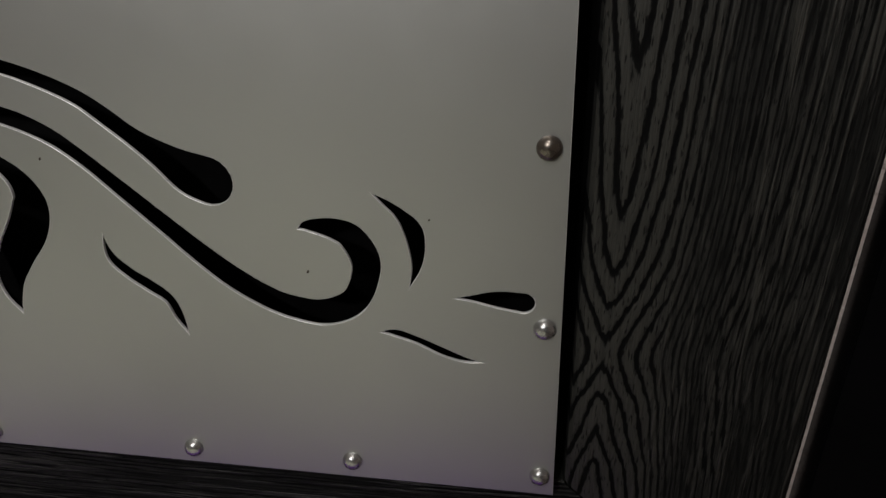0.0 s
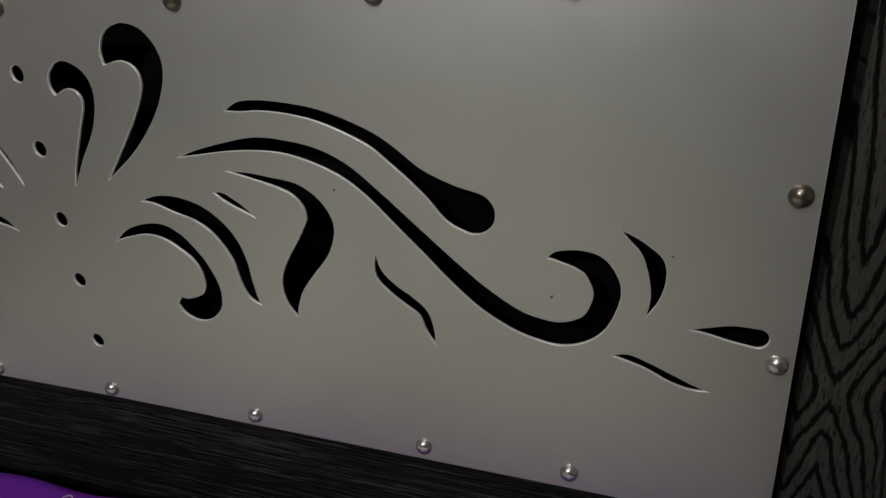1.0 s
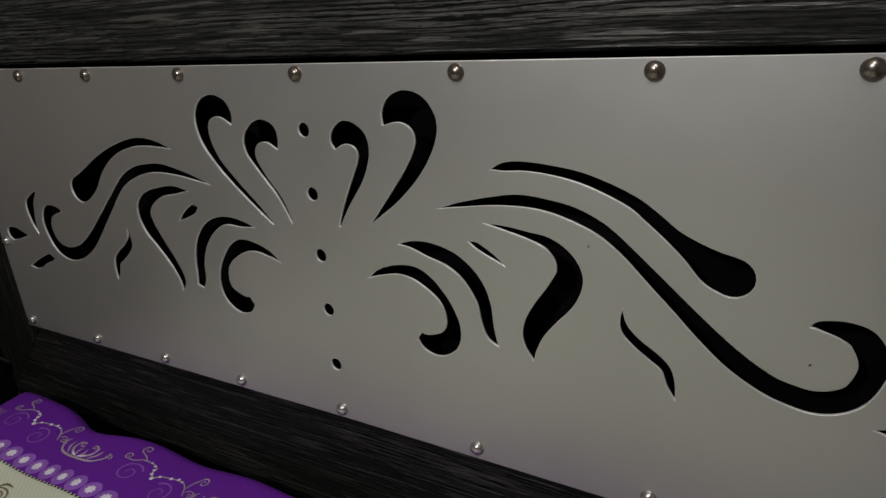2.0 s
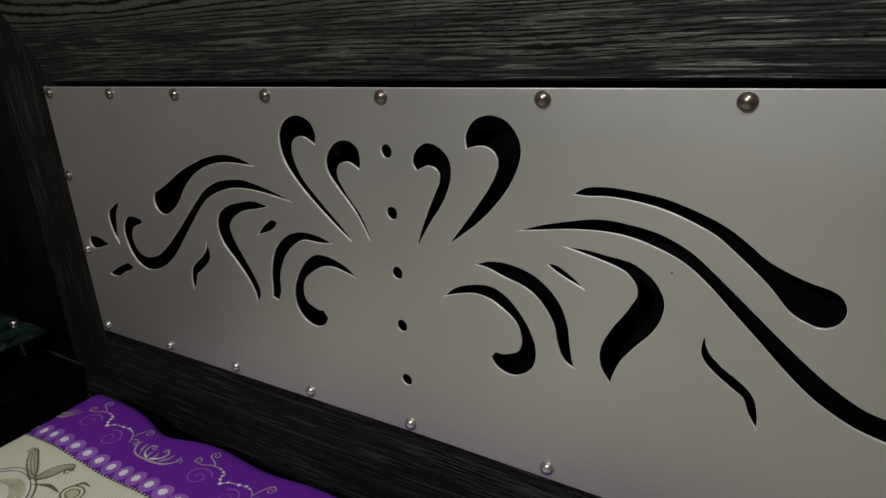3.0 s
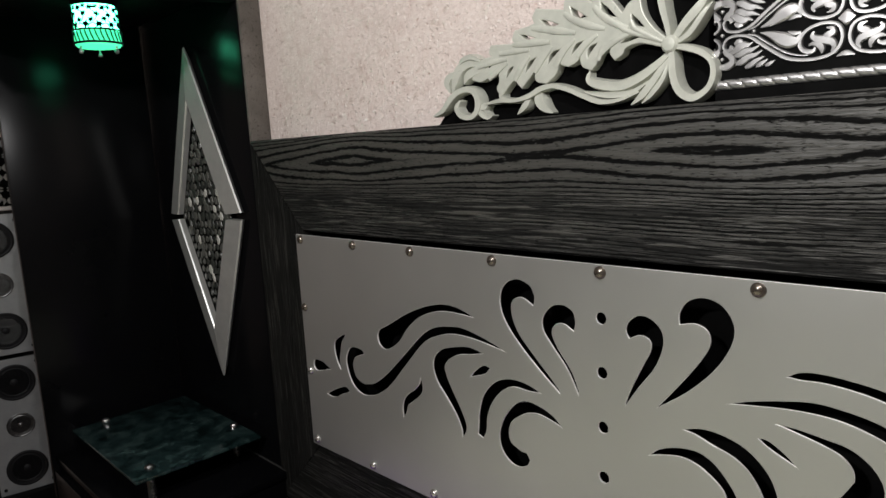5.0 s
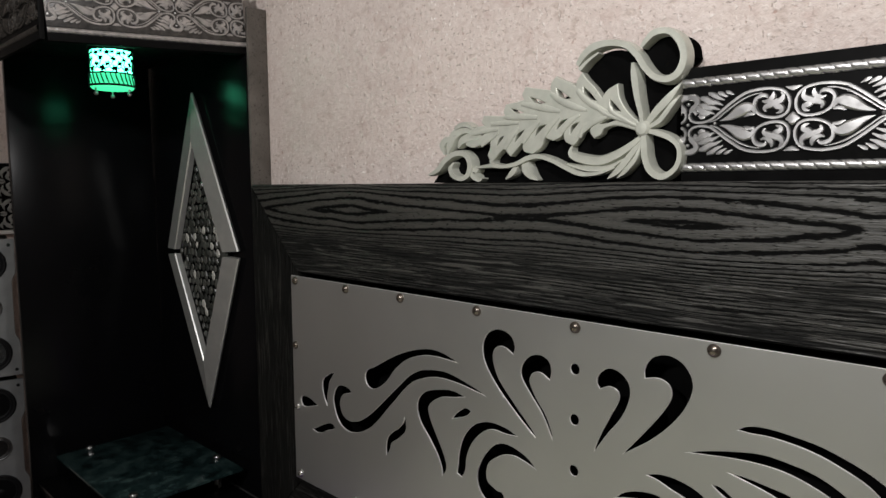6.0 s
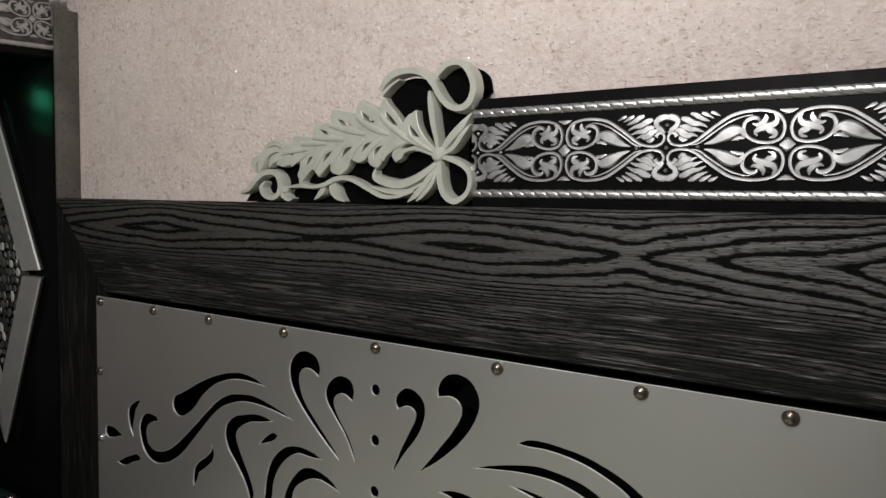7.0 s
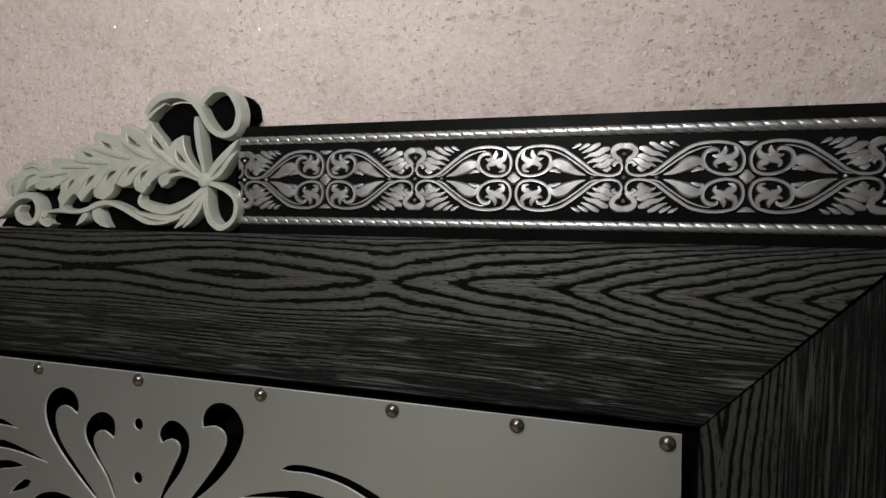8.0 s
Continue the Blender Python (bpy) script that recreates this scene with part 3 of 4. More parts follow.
    q([(0.79, 0.98, 0.1), (0.745, 0.92, 0.18), (0.69, 0.81, 0.15), (0.63, 0.73, 0.04)], 3.6, 1.0)
    q([(0.695, 0.985, 0.09), (0.658, 0.93, 0.15), (0.598, 0.82, 0.04)], 3.4)
    q([(0.62, 0.99, 0.08), (0.588, 0.95, 0.13), (0.54, 0.87, 0.03)], 3.2)
    raised(bm, [(-8.0, 0, 1), (0, 0, 17), (8.0, 0, 1)], 3.4, steps=3, flat=True)
    for s in (1, -1):
        raised(bm, [(-9, s * 38.5, 1), (0, s * 36, 7), (9, s * 38.5, 1)], 3.0, steps=3, flat=True)
    for x, z in ((half, 0), (half, 27), (half, -27), (94, 0), (-94, 0)):
        raised(bm, [(x - 2.2, z, 2.2), (x, z, 4.8), (x + 2.2, z, 2.2)], 3.4, steps=3)
    mesh = bpy.data.meshes.new("ornament")
    bm.to_mesh(mesh)
    bm.free()
    mesh.materials.append(PEWTER)
    mesh.shade_smooth()
    mesh.set_sharp_from_angle(angle=radians(24))
    return mesh


ORNAMENT = ornament_mesh()


def rope_mesh(length):
    """A twisted rope moulding along x: a round body with slanting grooves."""
    bm = bmesh.new()
    pitch, around = 0.0165, 10
    n = int(length / pitch * 14)
    rings = []
    for i in range(n + 1):
        x = length * i / n
        ring = []
        for k in range(around + 1):
            a = math.pi * k / around
            groove = abs(math.sin(math.pi * x / pitch - 0.95 * (a - math.pi / 2)))
            r = 0.006 * (0.74 + 0.26 * min(1.0, groove * 2.2) ** 0.7)
            ring.append(bm.verts.new((x, -0.75 * r * math.sin(a), r * math.cos(a))))
        rings.append(ring)
    for a, b in zip(rings, rings[1:]):
        for k in range(around):
            bm.faces.new((a[k], a[k + 1], b[k + 1], b[k]))
    mesh = bpy.data.meshes.new("rope")
    bm.to_mesh(mesh)
    bm.free()
    mesh.materials.append(PEWTER)
    mesh.shade_smooth()
    return mesh


def moulding(lo, hi, mat):
    """The repeat, cut off square to what lies between lo and hi."""
    bm = bmesh.new()
    bm.from_mesh(ORNAMENT)
    for at, side in ((lo, -1), (hi, 1)):
        bmesh.ops.bisect_plane(bm, geom=bm.verts[:] + bm.edges[:] + bm.faces[:], plane_co=(at, 0, 0), plane_no=(side, 0, 0), clear_outer=True)
    mesh = bpy.data.meshes.new("ornament")
    bm.to_mesh(mesh)
    bm.free()
    mesh.materials.append(mat)
    mesh.shade_smooth()
    mesh.set_sharp_from_angle(angle=radians(24))
    return mesh


def band(parent, m, length, depth, first, mat=None, ground=None):
    """A black board 154 mm high with two ropes and a row of ornaments, the first eye at x = first; x from 0 to length, its face at y = 0."""
    mat = mat or PEWTER
    bm = bmesh.new()
    box(bm, (0, 0, -0.078), (length, depth, 0.0755), 0.0015)
    part("board", bm, BLACK_WOOD, parent, "black painted board", m=m)
    if ground:
        bm = bmesh.new()
        box(bm, (0.0005, -0.0012, -0.05), (length - 0.0005, 0.0004, 0.0485), 0.0004)
        part("ground_plate", bm, ground, parent, "tarnished silver ground of the relief", m=m)
    rope = rope_mesh(length)
    rope.materials.clear()
    rope.materials.append(mat)
    for z in (0.055, -0.0565):
        ob = new("rope", rope)
        ob.parent, ob.matrix_basis = parent, m @ pose(0, 0, z)
        tagged(ob, "twisted rope moulding")
    x = first - 0.26 if first > 0.13 else first
    while x - 0.13 < length:
        ob = new("ornament", moulding(max(-0.136, -x), min(0.136, length - x), mat))
        ob.parent, ob.matrix_basis = parent, m @ pose(x, 0, 0)
        tagged(ob, "raised floral moulding")
        x += 0.26


crown = thing("carved_crown", (0.15, 0.06, OUTER_T), "black carved crest with silver foliage standing on the headboard", "carving")
to_crown = Matrix.Translation((-0.15, -0.06, -OUTER_T))
band(crown, to_crown @ pose(0.137, 0.042, 0.2892), 1.049, 0.03, 0.139)
carved = 0
CREST_X = -0.005


def carve(name, knots, ribbon=False):
    """One carved stroke of the crest; (x, z, width) in millimetres."""
    global carved
    carved += 1
    bm = bmesh.new()
    wide = 0.93 if ribbon else 1.03
    raised(bm, [(x, z, wide * w) for x, z, w in knots], 18.5 if ribbon else 15.5 + 0.8 * (carved % 3), flat=True, sunk=0.985 if ribbon else 0.95)
    bmesh.ops.recalc_face_normals(bm, faces=bm.faces)
    part(name, bm, CARVED, crown, m=to_crown @ pose(CREST_X, 0.046, 0))


carve("ribbon", [(-16, 387, 11), (-5, 400, 16), (12, 410, 17), (38, 412, 13), (63, 405, 13), (80, 390, 14), (92, 372, 14), (107, 357, 13), (126, 352, 14), (142, 360, 16), (148, 380, 15), (141, 401, 15), (125, 415, 12), (106, 416, 14), (93, 407, 11), (86, 399, 7)], ribbon=True)
carve("ribbon_end", [(-12, 380, 10), (3, 392, 7), (19, 401, 4)], ribbon=True)
carve("stem", [(73, 380, 5), (77, 363, 15), (82, 333, 14), (88, 309, 11), (90, 290, 7)], ribbon=True)
carve("fan", [(93, 290, 9), (109, 309, 15), (127, 326, 15), (144, 345, 3)])
carve("fan", [(96, 288, 6), (116, 298, 10), (132, 317, 9), (143, 329, 3)])
carve("ring", [(95, 285, 8), (112, 281, 11), (131, 273, 11), (143, 261, 10), (145, 244, 11), (137, 229, 11), (120, 221, 14), (104, 230, 15), (96, 248, 15), (94, 268, 14), (93, 284, 10)], ribbon=True)
carve("heart_low", [(89, 278, 8), (73, 266, 13), (50, 253, 16), (22, 245, 17), (-8, 249, 16), (-27, 257, 12), (-25, 271, 2)])
carve("heart_rim", [(62, 247, 3), (37, 235, 9), (8, 234, 11), (-18, 238, 7), (-36, 243, 2)])
carve("leaf", [(89, 274, 7), (73, 253, 12), (53, 231, 13), (35, 219, 2)])
carve("leaf", [(88, 268, 4), (81, 248, 9), (65, 230, 9), (51, 220, 2)])
carve("vine", [(48, 235, 4), (20, 227, 7), (-10, 227, 10), (-36, 237, 10), (-60, 248, 10), (-85, 255, 10), (-107, 253, 12), (-128, 245, 11), (-155, 241, 9), (-183, 243, 10), (-217, 240, 4)], ribbon=True)
carve("leaf", [(-110, 252, 11), (-112, 238, 22), (-103, 226, 16), (-89, 218, 2)])
carve("leaf", [(-128, 243, 7), (-138, 231, 14), (-154, 220, 2)])
carve("leaf", [(-212, 240, 9), (-224, 231, 20), (-213, 220, 11), (-202, 222, 2)])
carve("leaf", [(-177, 242, 5), (-183, 251, 12), (-175, 261, 3)])
carve("curl", [(-333, 229, 4), (-309, 237, 13), (-289, 254, 16), (-267, 265, 14), (-243, 264, 14), (-230, 250, 17), (-232, 232, 16), (-247, 222, 12), (-268, 226, 13), (-277, 239, 13), (-269, 250, 5)], ribbon=True)
carve("end_leaf", [(-205, 294, 11), (-228, 293, 17), (-249, 287, 18), (-260, 275, 3)])
carve("end_leaf", [(-222, 302, 9), (-248, 305, 16), (-269, 298, 23), (-281, 280, 18), (-287, 264, 4)])
carve("end_leaf", [(-269, 290, 7), (-287, 291, 14), (-297, 281, 18), (-293, 265, 4)])
carve("end_leaf", [(-222, 307, 6), (-242, 315, 11), (-260, 312, 10), (-271, 304, 2)])
PLUME = [
    [(88, 293), (67, 312), (54, 332), (50, 352)],
    [(50, 352), (35, 345), (26, 334)],
    [(26, 334), (13, 351), (-1, 365), (-8, 374)],
    [(-8, 374), (-16, 364), (-17, 354)],
    [(-17, 354), (-30, 363), (-46, 369), (-54, 374)],
    [(-54, 374), (-62, 365), (-63, 354)],
    [(-63, 354), (-78, 357), (-98, 361), (-111, 364)],
    [(-111, 364), (-117, 354), (-113, 345)],
    [(-113, 345), (-127, 342), (-139, 341), (-151, 340)],
    [(-151, 340), (-155, 329), (-147, 319)],
    [(-147, 319), (-163, 322), (-181, 324), (-198, 325)],
    [(-198, 325), (-202, 316), (-194, 309)],
    [(-194, 309), (-216, 307), (-234, 298), (-239, 280)],
    [(-239, 280), (-223, 276), (-203, 281), (-184, 286)],
    [(-184, 286), (-184, 271), (-189, 261), (-182, 250)],
    [(-182, 250), (-167, 264), (-153, 274)],
    [(-153, 274), (-150, 267), (-142, 259)],
    [(-142, 259), (-125, 274), (-111, 287)],
    [(-111, 287), (-116, 273), (-113, 265), (-98, 261)],
    [(-98, 261), (-82, 271), (-72, 290)],
    [(-72, 290), (-70, 284), (-59, 280)],
    [(-59, 280), (-47, 284), (-36, 294)],
    [(-36, 294), (-38, 284), (-34, 276), (-22, 271)],
    [(-22, 271), (-15, 278), (-7, 291), (12, 298)],
    [(12, 298), (8, 289), (14, 280)],
    [(14, 280), (24, 285), (30, 293), (51, 296), (88, 285)],
]
feather = [np.array(p) / 1000 for edge in PLUME for p in smooth_line(edge, 4)[:-1]]
feathers = [feather]
for slit in (
    [(-7, 358, 1.0), (2, 343, 11.5), (21, 330, 1.0)],
    [(-55, 360, 1.0), (-43, 346, 11.5), (-24, 339, 1.0)],
    [(-107, 351, 1.0), (-90, 341, 10.3), (-69, 337, 1.0)],
    [(-145, 336, 1.0), (-129, 328, 8.3), (-110, 325, 1.0)],
    [(-179, 315, 1.0), (-165, 313, 7.4), (-151, 314, 1.0)],
    [(38, 335, 1.0), (45, 322, 10.3), (60, 312, 1.0)],
    [(-30, 311, 1.0), (-45, 304, 8.3), (-55, 291, 1.0)],
    [(-68, 305, 1.0), (-85, 298, 9.3), (-95, 283, 1.0)],
    [(-111, 300, 1.0), (-126, 290, 9.3), (-136, 276, 1.0)],
    [(-153, 292, 1.0), (-164, 285, 8.3), (-173, 271, 1.0)],
    [(56, 303, 1.0), (35, 302, 8.3), (19, 297, 1.0)],
    [(-9, 305, 1.0), (-23, 297, 9.3), (-28, 283, 1.0)],
    [(-192, 300, 1.0), (-206, 295, 7.4), (-218, 287, 1.0)],
):
    left, right = sides([np.array(q) / 1000 for q in smooth_line(slit, 4)])
    feathers.append(left + right[::-1])
part("plume", flat_shape("plume", feathers, 0.0165, 0.0016), CARVED, crown, "silver-green feather plume with cut slits", m=to_crown @ pose(CREST_X, 0.0298, 0))
PETALS = (
    [(88, 289, 6), (68, 305, 13), (49, 322, 15), (45, 336, 13), (51, 351, 3)],
    [(86, 290, 6), (61, 306, 10), (38, 321, 13), (27, 334, 11), (26, 342, 3)],
    [(35, 315, 11), (18, 329, 18), (1, 347, 19), (-9, 364, 15), (-7, 374, 2)],
    [(1, 320, 10), (-22, 333, 20), (-44, 349, 19), (-57, 364, 13), (-53, 374, 3)],
    [(-45, 322, 11), (-69, 333, 21), (-94, 344, 19), (-113, 353, 13), (-111, 364, 2)],
    [(-88, 316, 12), (-111, 323, 19), (-136, 329, 17), (-150, 335, 10), (-150, 340, 3)],
    [(-125, 310, 10), (-149, 316, 16), (-177, 321, 14), (-197, 323, 3)],
    [(-167, 302, 10), (-192, 306, 17), (-222, 306, 13), (-235, 303, 3)],
    [(38, 309, 9), (14, 305, 16), (-6, 298, 16), (-25, 287, 11), (-33, 278, 2)],
    [(19, 305, 9), (-6, 299, 14), (-18, 284, 13), (-22, 271, 3)],
    [(-11, 314, 9), (-34, 306, 19), (-51, 294, 17), (-59, 280, 3)],
    [(-47, 314, 11), (-69, 303, 22), (-88, 285, 20), (-101, 262, 3)],
    [(-85, 309, 11), (-105, 298, 22), (-125, 281, 19), (-142, 259, 4)],
    [(-125, 302, 12), (-143, 291, 21), (-162, 273, 17), (-180, 250, 4)],
    [(-167, 297, 10), (-189, 289, 17), (-212, 280, 13), (-230, 276, 2)],
)
for petal in PETALS:
    bm = bmesh.new()
    dx, dz = (-4, -9) if petal[-1][1] > petal[0][1] else (8, -3)
    raised(bm, [(x + dx * k / 2, z + dz * k / 2, 0.5 * w) for k, (x, z, w) in enumerate(petal[:-1])], 3.4)
    bmesh.ops.recalc_face_normals(bm, faces=bm.faces)
    part("petal", bm, CARVED, crown, m=to_crown @ pose(CREST_X, 0.0308, 0))
bm = bmesh.new()
lathe(bm, [(0.011, 0.0), (0.011, 0.017), (0.008, 0.0205), (0.001, 0.0215)], 20, pose(0, 0, 0, 90, 0, 0))
part("knot", bm, CARVED, crown, m=to_crown @ pose(0.091 + CREST_X, 0.046, 0.288))
outline = [(-0.335, 0.215), (-0.318, 0.232), (-0.28, 0.262), (-0.262, 0.3), (-0.22, 0.296), (-0.15, 0.318), (-0.07, 0.338), (-0.03, 0.352), (-0.014, 0.378), (0.004, 0.396), (0.036, 0.404), (0.075, 0.398), (0.098, 0.41), (0.126, 0.415), (0.147, 0.402), (0.153, 0.38), (0.1325, 0.366), (0.1325, 0.215)]
bm = flat_shape("back_board", [smooth_line(outline[:16], 4) + outline[16:]], 0.032)
part("back_board", bm, BLACK_BOARD, crown, "black back board of the carving", m=to_crown @ pose(CREST_X, 0.0465, 0))

# ---- bed ----
def sheet_edge(x):
    return -0.022 - 0.03 * math.exp(-((x + 0.525) / 0.085) ** 2) + 0.003 * math.sin(9 * x + 0.2) + 0.002 * math.sin(29 * x)


def sheet_height(x, y):
    ripple = 0.006 * math.sin(9 * x + 1.0) * math.cos(7 * y) + 0.004 * math.sin(23 * x + 11 * y)
    edge = sheet_edge(x)
    z = -0.6 + ripple
    for d in (edge - y, x + 0.785, 0.8 - x):
        if d < 0.022:
            k = min(1.0, (0.022 - d) / 0.022)
            z -= 0.022 * (1 - math.sqrt(max(0.0, 1 - k * k)))
    return z


def sheet_material():
    mat, tree, bsdf = material("printed_cotton", (0.2, 0.03, 0.4), 0.8)
    tc = tree.nodes.new("ShaderNodeTexCoord")
    sep = tree.nodes.new("ShaderNodeSeparateXYZ")
    tree.links.new(tc.outputs["Object"], sep.inputs[0])
    x, y = sep.outputs["X"], sep.outputs["Y"]
    weave = noise_of(tree, coords(tree, (1, 1, 1)), 900.0, 2)
    purple = ramp(tree, weave, [(0.3, (0.095, 0.003, 0.24)), (0.7, (0.15, 0.006, 0.36))])
    cream = ramp(tree, maths(tree, "FRACT", maths(tree, "MULTIPLY", maths(tree, "ADD", x, y), 110.0)), [(0.0, (0.58, 0.6, 0.46)), (0.5, (0.65, 0.67, 0.53)), (1.0, (0.58, 0.6, 0.46))])
    col = mixed(tree, maths(tree, "LESS_THAN", y, SHEET_LINE), purple, cream)
    tree.links.new(col, bsdf.inputs["Base Color"])
    bump(tree, bsdf, weave, 0.2, 0.0005)
    return mat


SHEET_LINE = -0.178
bm = bmesh.new()
nx, ny = 150, 170
grid = []
for i in range(nx + 1):
    x = -0.785 + 1.585 * i / nx
    edge = sheet_edge(x)
    row = [bm.verts.new((x, edge + 0.003, -0.8))]
    for j in range(ny + 1):
        y = edge - 1.9 * (j / ny) ** 1.5
        row.append(bm.verts.new((x, y, sheet_height(x, y))))
    grid.append(row)
for a, b in zip(grid, grid[1:]):
    for k in range(len(a) - 1):
        bm.faces.new((a[k], a[k + 1], b[k + 1], b[k]))
for row in (grid[0], grid[-1]):
    low = [bm.verts.new((v.co.x + (-0.003 if row is grid[0] else 0.003), v.co.y, -0.8)) for v in row]
    for k in range(len(row) - 1):
        bm.faces.new((row[k], low[k], low[k + 1], row[k + 1]))
bmesh.ops.recalc_face_normals(bm, faces=bm.faces)
tagged(finish("bed_sheet", bm, sheet_material()), "purple and cream printed cotton sheet spread over the mattress", "bed sheet")
bed = thing("mattress", (0, -1.0, GROUND), "mattress on a low bed base under the sheet", "mattress")
box_part("base", (-0.77, -0.95, 0.0), (0.78, 0.93, 0.28), BLACK_WOOD, bed)
box_part("pad", (-0.765, -0.94, 0.28), (0.775, 0.925, 0.44), CEILING, bed, bevel=0.03)

# ---- niche beside the bed ----
niche = thing("bedside_niche", (-1.25, 0.05, GROUND), "black lacquered bedside niche under a canopy with silver moulding", "niche")
to_niche = Matrix.Translation((1.25, -0.05, -GROUND))


def niche_box(name, lo, hi, mat, label="", bevel=0.0015):
    bm = bmesh.new()
    box(bm, lo, hi, bevel)
    return part(name, bm, mat, niche, label, m=to_niche)


# Box as high as the dark strip beside the niche; its shade is painted in.
niche_box("shaded_edge", (-0.9555, 0.0265, GROUND), (-0.9455, 0.079, 0.64), SHADED_PLASTER, "dark wall strip beside the niche, its shade put into the colour", 0.002)
niche_box("back_panel", (-1.535, 0.025, GROUND), (-0.956, 0.035, 0.574), BLACK_LACQUER, "glossy black back panel")
niche_box("side_panel", (-1.533, -0.35, GROUND), (-1.515, 0.0245, 0.574), BLACK_LACQUER, "glossy black side panel")
niche_box("canopy_top", (-1.514, -0.36, 0.56), (-0.99, 0.0245, 0.69), BLACK_WOOD)
band(niche, to_niche @ pose(-0.957, -0.411, 0.577, 0, -4, 90), 0.436, 0.028, 0.135, ground=TARNISHED)
band(niche, to_niche @ pose(-1.532, -0.4215, 0.578), 0.578, 0.0105, 0.17, SHADED_PEWTER)

right_panel = bmesh.new()
box(right_panel, (0.979, 0.045, GROUND), (1.6, 0.079, 0.2), 0.0015)
tagged(finish("wall_panel", right_panel, BLACK_LACQUER), "glossy black panel standing against the wall", "wall panel")

# ---- diamond wall decoration ----
DW, DH, BAR = 0.206, 0.4335, 0.066
diamond = thing("diamond_decoration", (-1.199, 0.024, 0.03), "silver diamond-shaped wall decoration filled with pebble mosaic", "wall decoration")
diamond.rotation_euler = (0, radians(-2), 0)
FRAME_SILVER = worn_metal("frame_silver", (0.6, 0.6, 0.575), (0.48, 0.48, 0.46), 0.38, 0.7, 12.0)


def diamond_bar(ends):
    """One mitred flat bar between two corners of the diamond, its long edges chamfered, a notch at the side corners."""
    bm = bmesh.new()
    rows = []
    inside = 1 - BAR / DW
    prof = [(0.93, 0.0), (1.0, 0.013), (0.988, 0.017), (inside + 0.012, 0.0255), (inside, 0.022), (inside, 0.0)]
    for (ux, uz), (vx, vz) in (ends, ends[::-1]):
        short = 0.001 if ux == 0 else 0.022
        cx, cz = ux + (vx - ux) * short, uz + (vz - uz) * short
        rows.append([bm.verts.new((cx * DW * k, -d, cz * DH * k)) for k, d in prof])
    for k in range(len(prof)):
        n = (k + 1) % len(prof)
        bm.faces.new((rows[0][k], rows[0][n], rows[1][n], rows[1][k]))
    bm.faces.new(rows[0])
    bm.faces.new(rows[1])
    bmesh.ops.recalc_face_normals(bm, faces=bm.faces)
    part("bar", bm, FRAME_SILVER, diamond, smooth=False)


corners = [(0, 1), (1, 0), (0, -1), (-1, 0)]
for a, b in zip(corners, corners[1:] + corners[:1]):
    diamond_bar((a, b))
inner = 1 - BAR / DW
part("mosaic_bed", flat_shape("mosaic_bed", [[(x * DW * inner, z * DH * inner) for x, z in corners[::-1]]], 0.006), BLACK_BOARD, diamond, m=pose(0, -0.008, 0))
PEBBLES = [plain("pebble_light", (0.45, 0.44, 0.4), 0.3, vary=0.4), plain("pebble_dark", (0.03, 0.032, 0.028), 0.3, vary=0.5), plain("pebble_grey", (0.075, 0.075, 0.066), 0.35, vary=0.5)]
pebble_meshes = []
for mat in PEBBLES:
    bm = bmesh.new()
    n = 6
    low = [bm.verts.new((math.cos(2 * math.pi * k / n) * (1.0, 0.8, 1.1)[k % 3], 0, math.sin(2 * math.pi * k / n) * (0.85, 1.1)[k % 2])) for k in range(n)]
    high = [bm.verts.new((0.7 * v.co.x, -0.55, 0.7 * v.co.z)) for v in low]
    for k in range(n):
        bm.faces.new((low[k], low[(k + 1) % n], high[(k + 1) % n], high[k]))
    bm.faces.new(high)
    bmesh.ops.recalc_face_normals(bm, faces=bm.faces)
    mesh = bpy.data.meshes.new("pebble")
    bm.to_mesh(mesh)
    bm.free()
    mesh.materials.append(mat)
    pebble_meshes.append(mesh)
rng = random.Random(5)
step = 0.0215
for i in range(-16, 17):
    for j in range(-9, 10):
        x = (j + 0.5 * (i % 2)) * step + rng.uniform(-0.002, 0.002)
        z = i * step * 0.95 + rng.uniform(-0.002, 0.002)
        if abs(x) / (DW * inner) + abs(z) / (DH * inner) > 0.93:
            continue
        ob = new("pebble", pebble_meshes[rng.choices((0, 1, 2), (0.9, 4.5, 5))[0]])
        r = rng.uniform(0.0085, 0.0112)
        ob.parent = diamond
        ob.matrix_basis = pose(x, -0.008, z, 0, rng.uniform(-25, 25), 0) @ Matrix.Diagonal((r * rng.uniform(0.7, 1.0), 0.0045, r * rng.uniform(1.0, 1.7), 1)) @ pose(0, 0, 0, 0, rng.uniform(0, 360), 0)

# ---- pierced hanging lamp ----


def lit_glass(name, colour, strength):
    mat, tree, bsdf = material(name, (0.3, 0.6, 0.45), 0.4)
    bsdf.inputs["Emission Color"].default_value = (*colour, 1)
    bsdf.inputs["Emission Strength"].default_value = strength
    return mat


lamp = thing("hanging_lamp", (-1.235, -0.185, 0.558), "pierced black metal lantern glowing green under the canopy", "lamp")
bm = bmesh.new()
lathe(bm, [(0.047, -0.07), (0.047, -0.01)], 36)
part("glass", bm, lit_glass("pale_green_glow", (0.1, 1.0, 0.52), 9.5), lamp, "pale green glowing glass")
bm = bmesh.new()
lathe(bm, [(0.046, -0.105), (0.05, -0.1), (0.05, -0.08), (0.047, -0.0705)], 36)
part("dish", bm, lit_glass("deep_green_glow", (0.06, 0.9, 0.4), 1.2), lamp, "green glowing glass dish")
bm = bmesh.new()
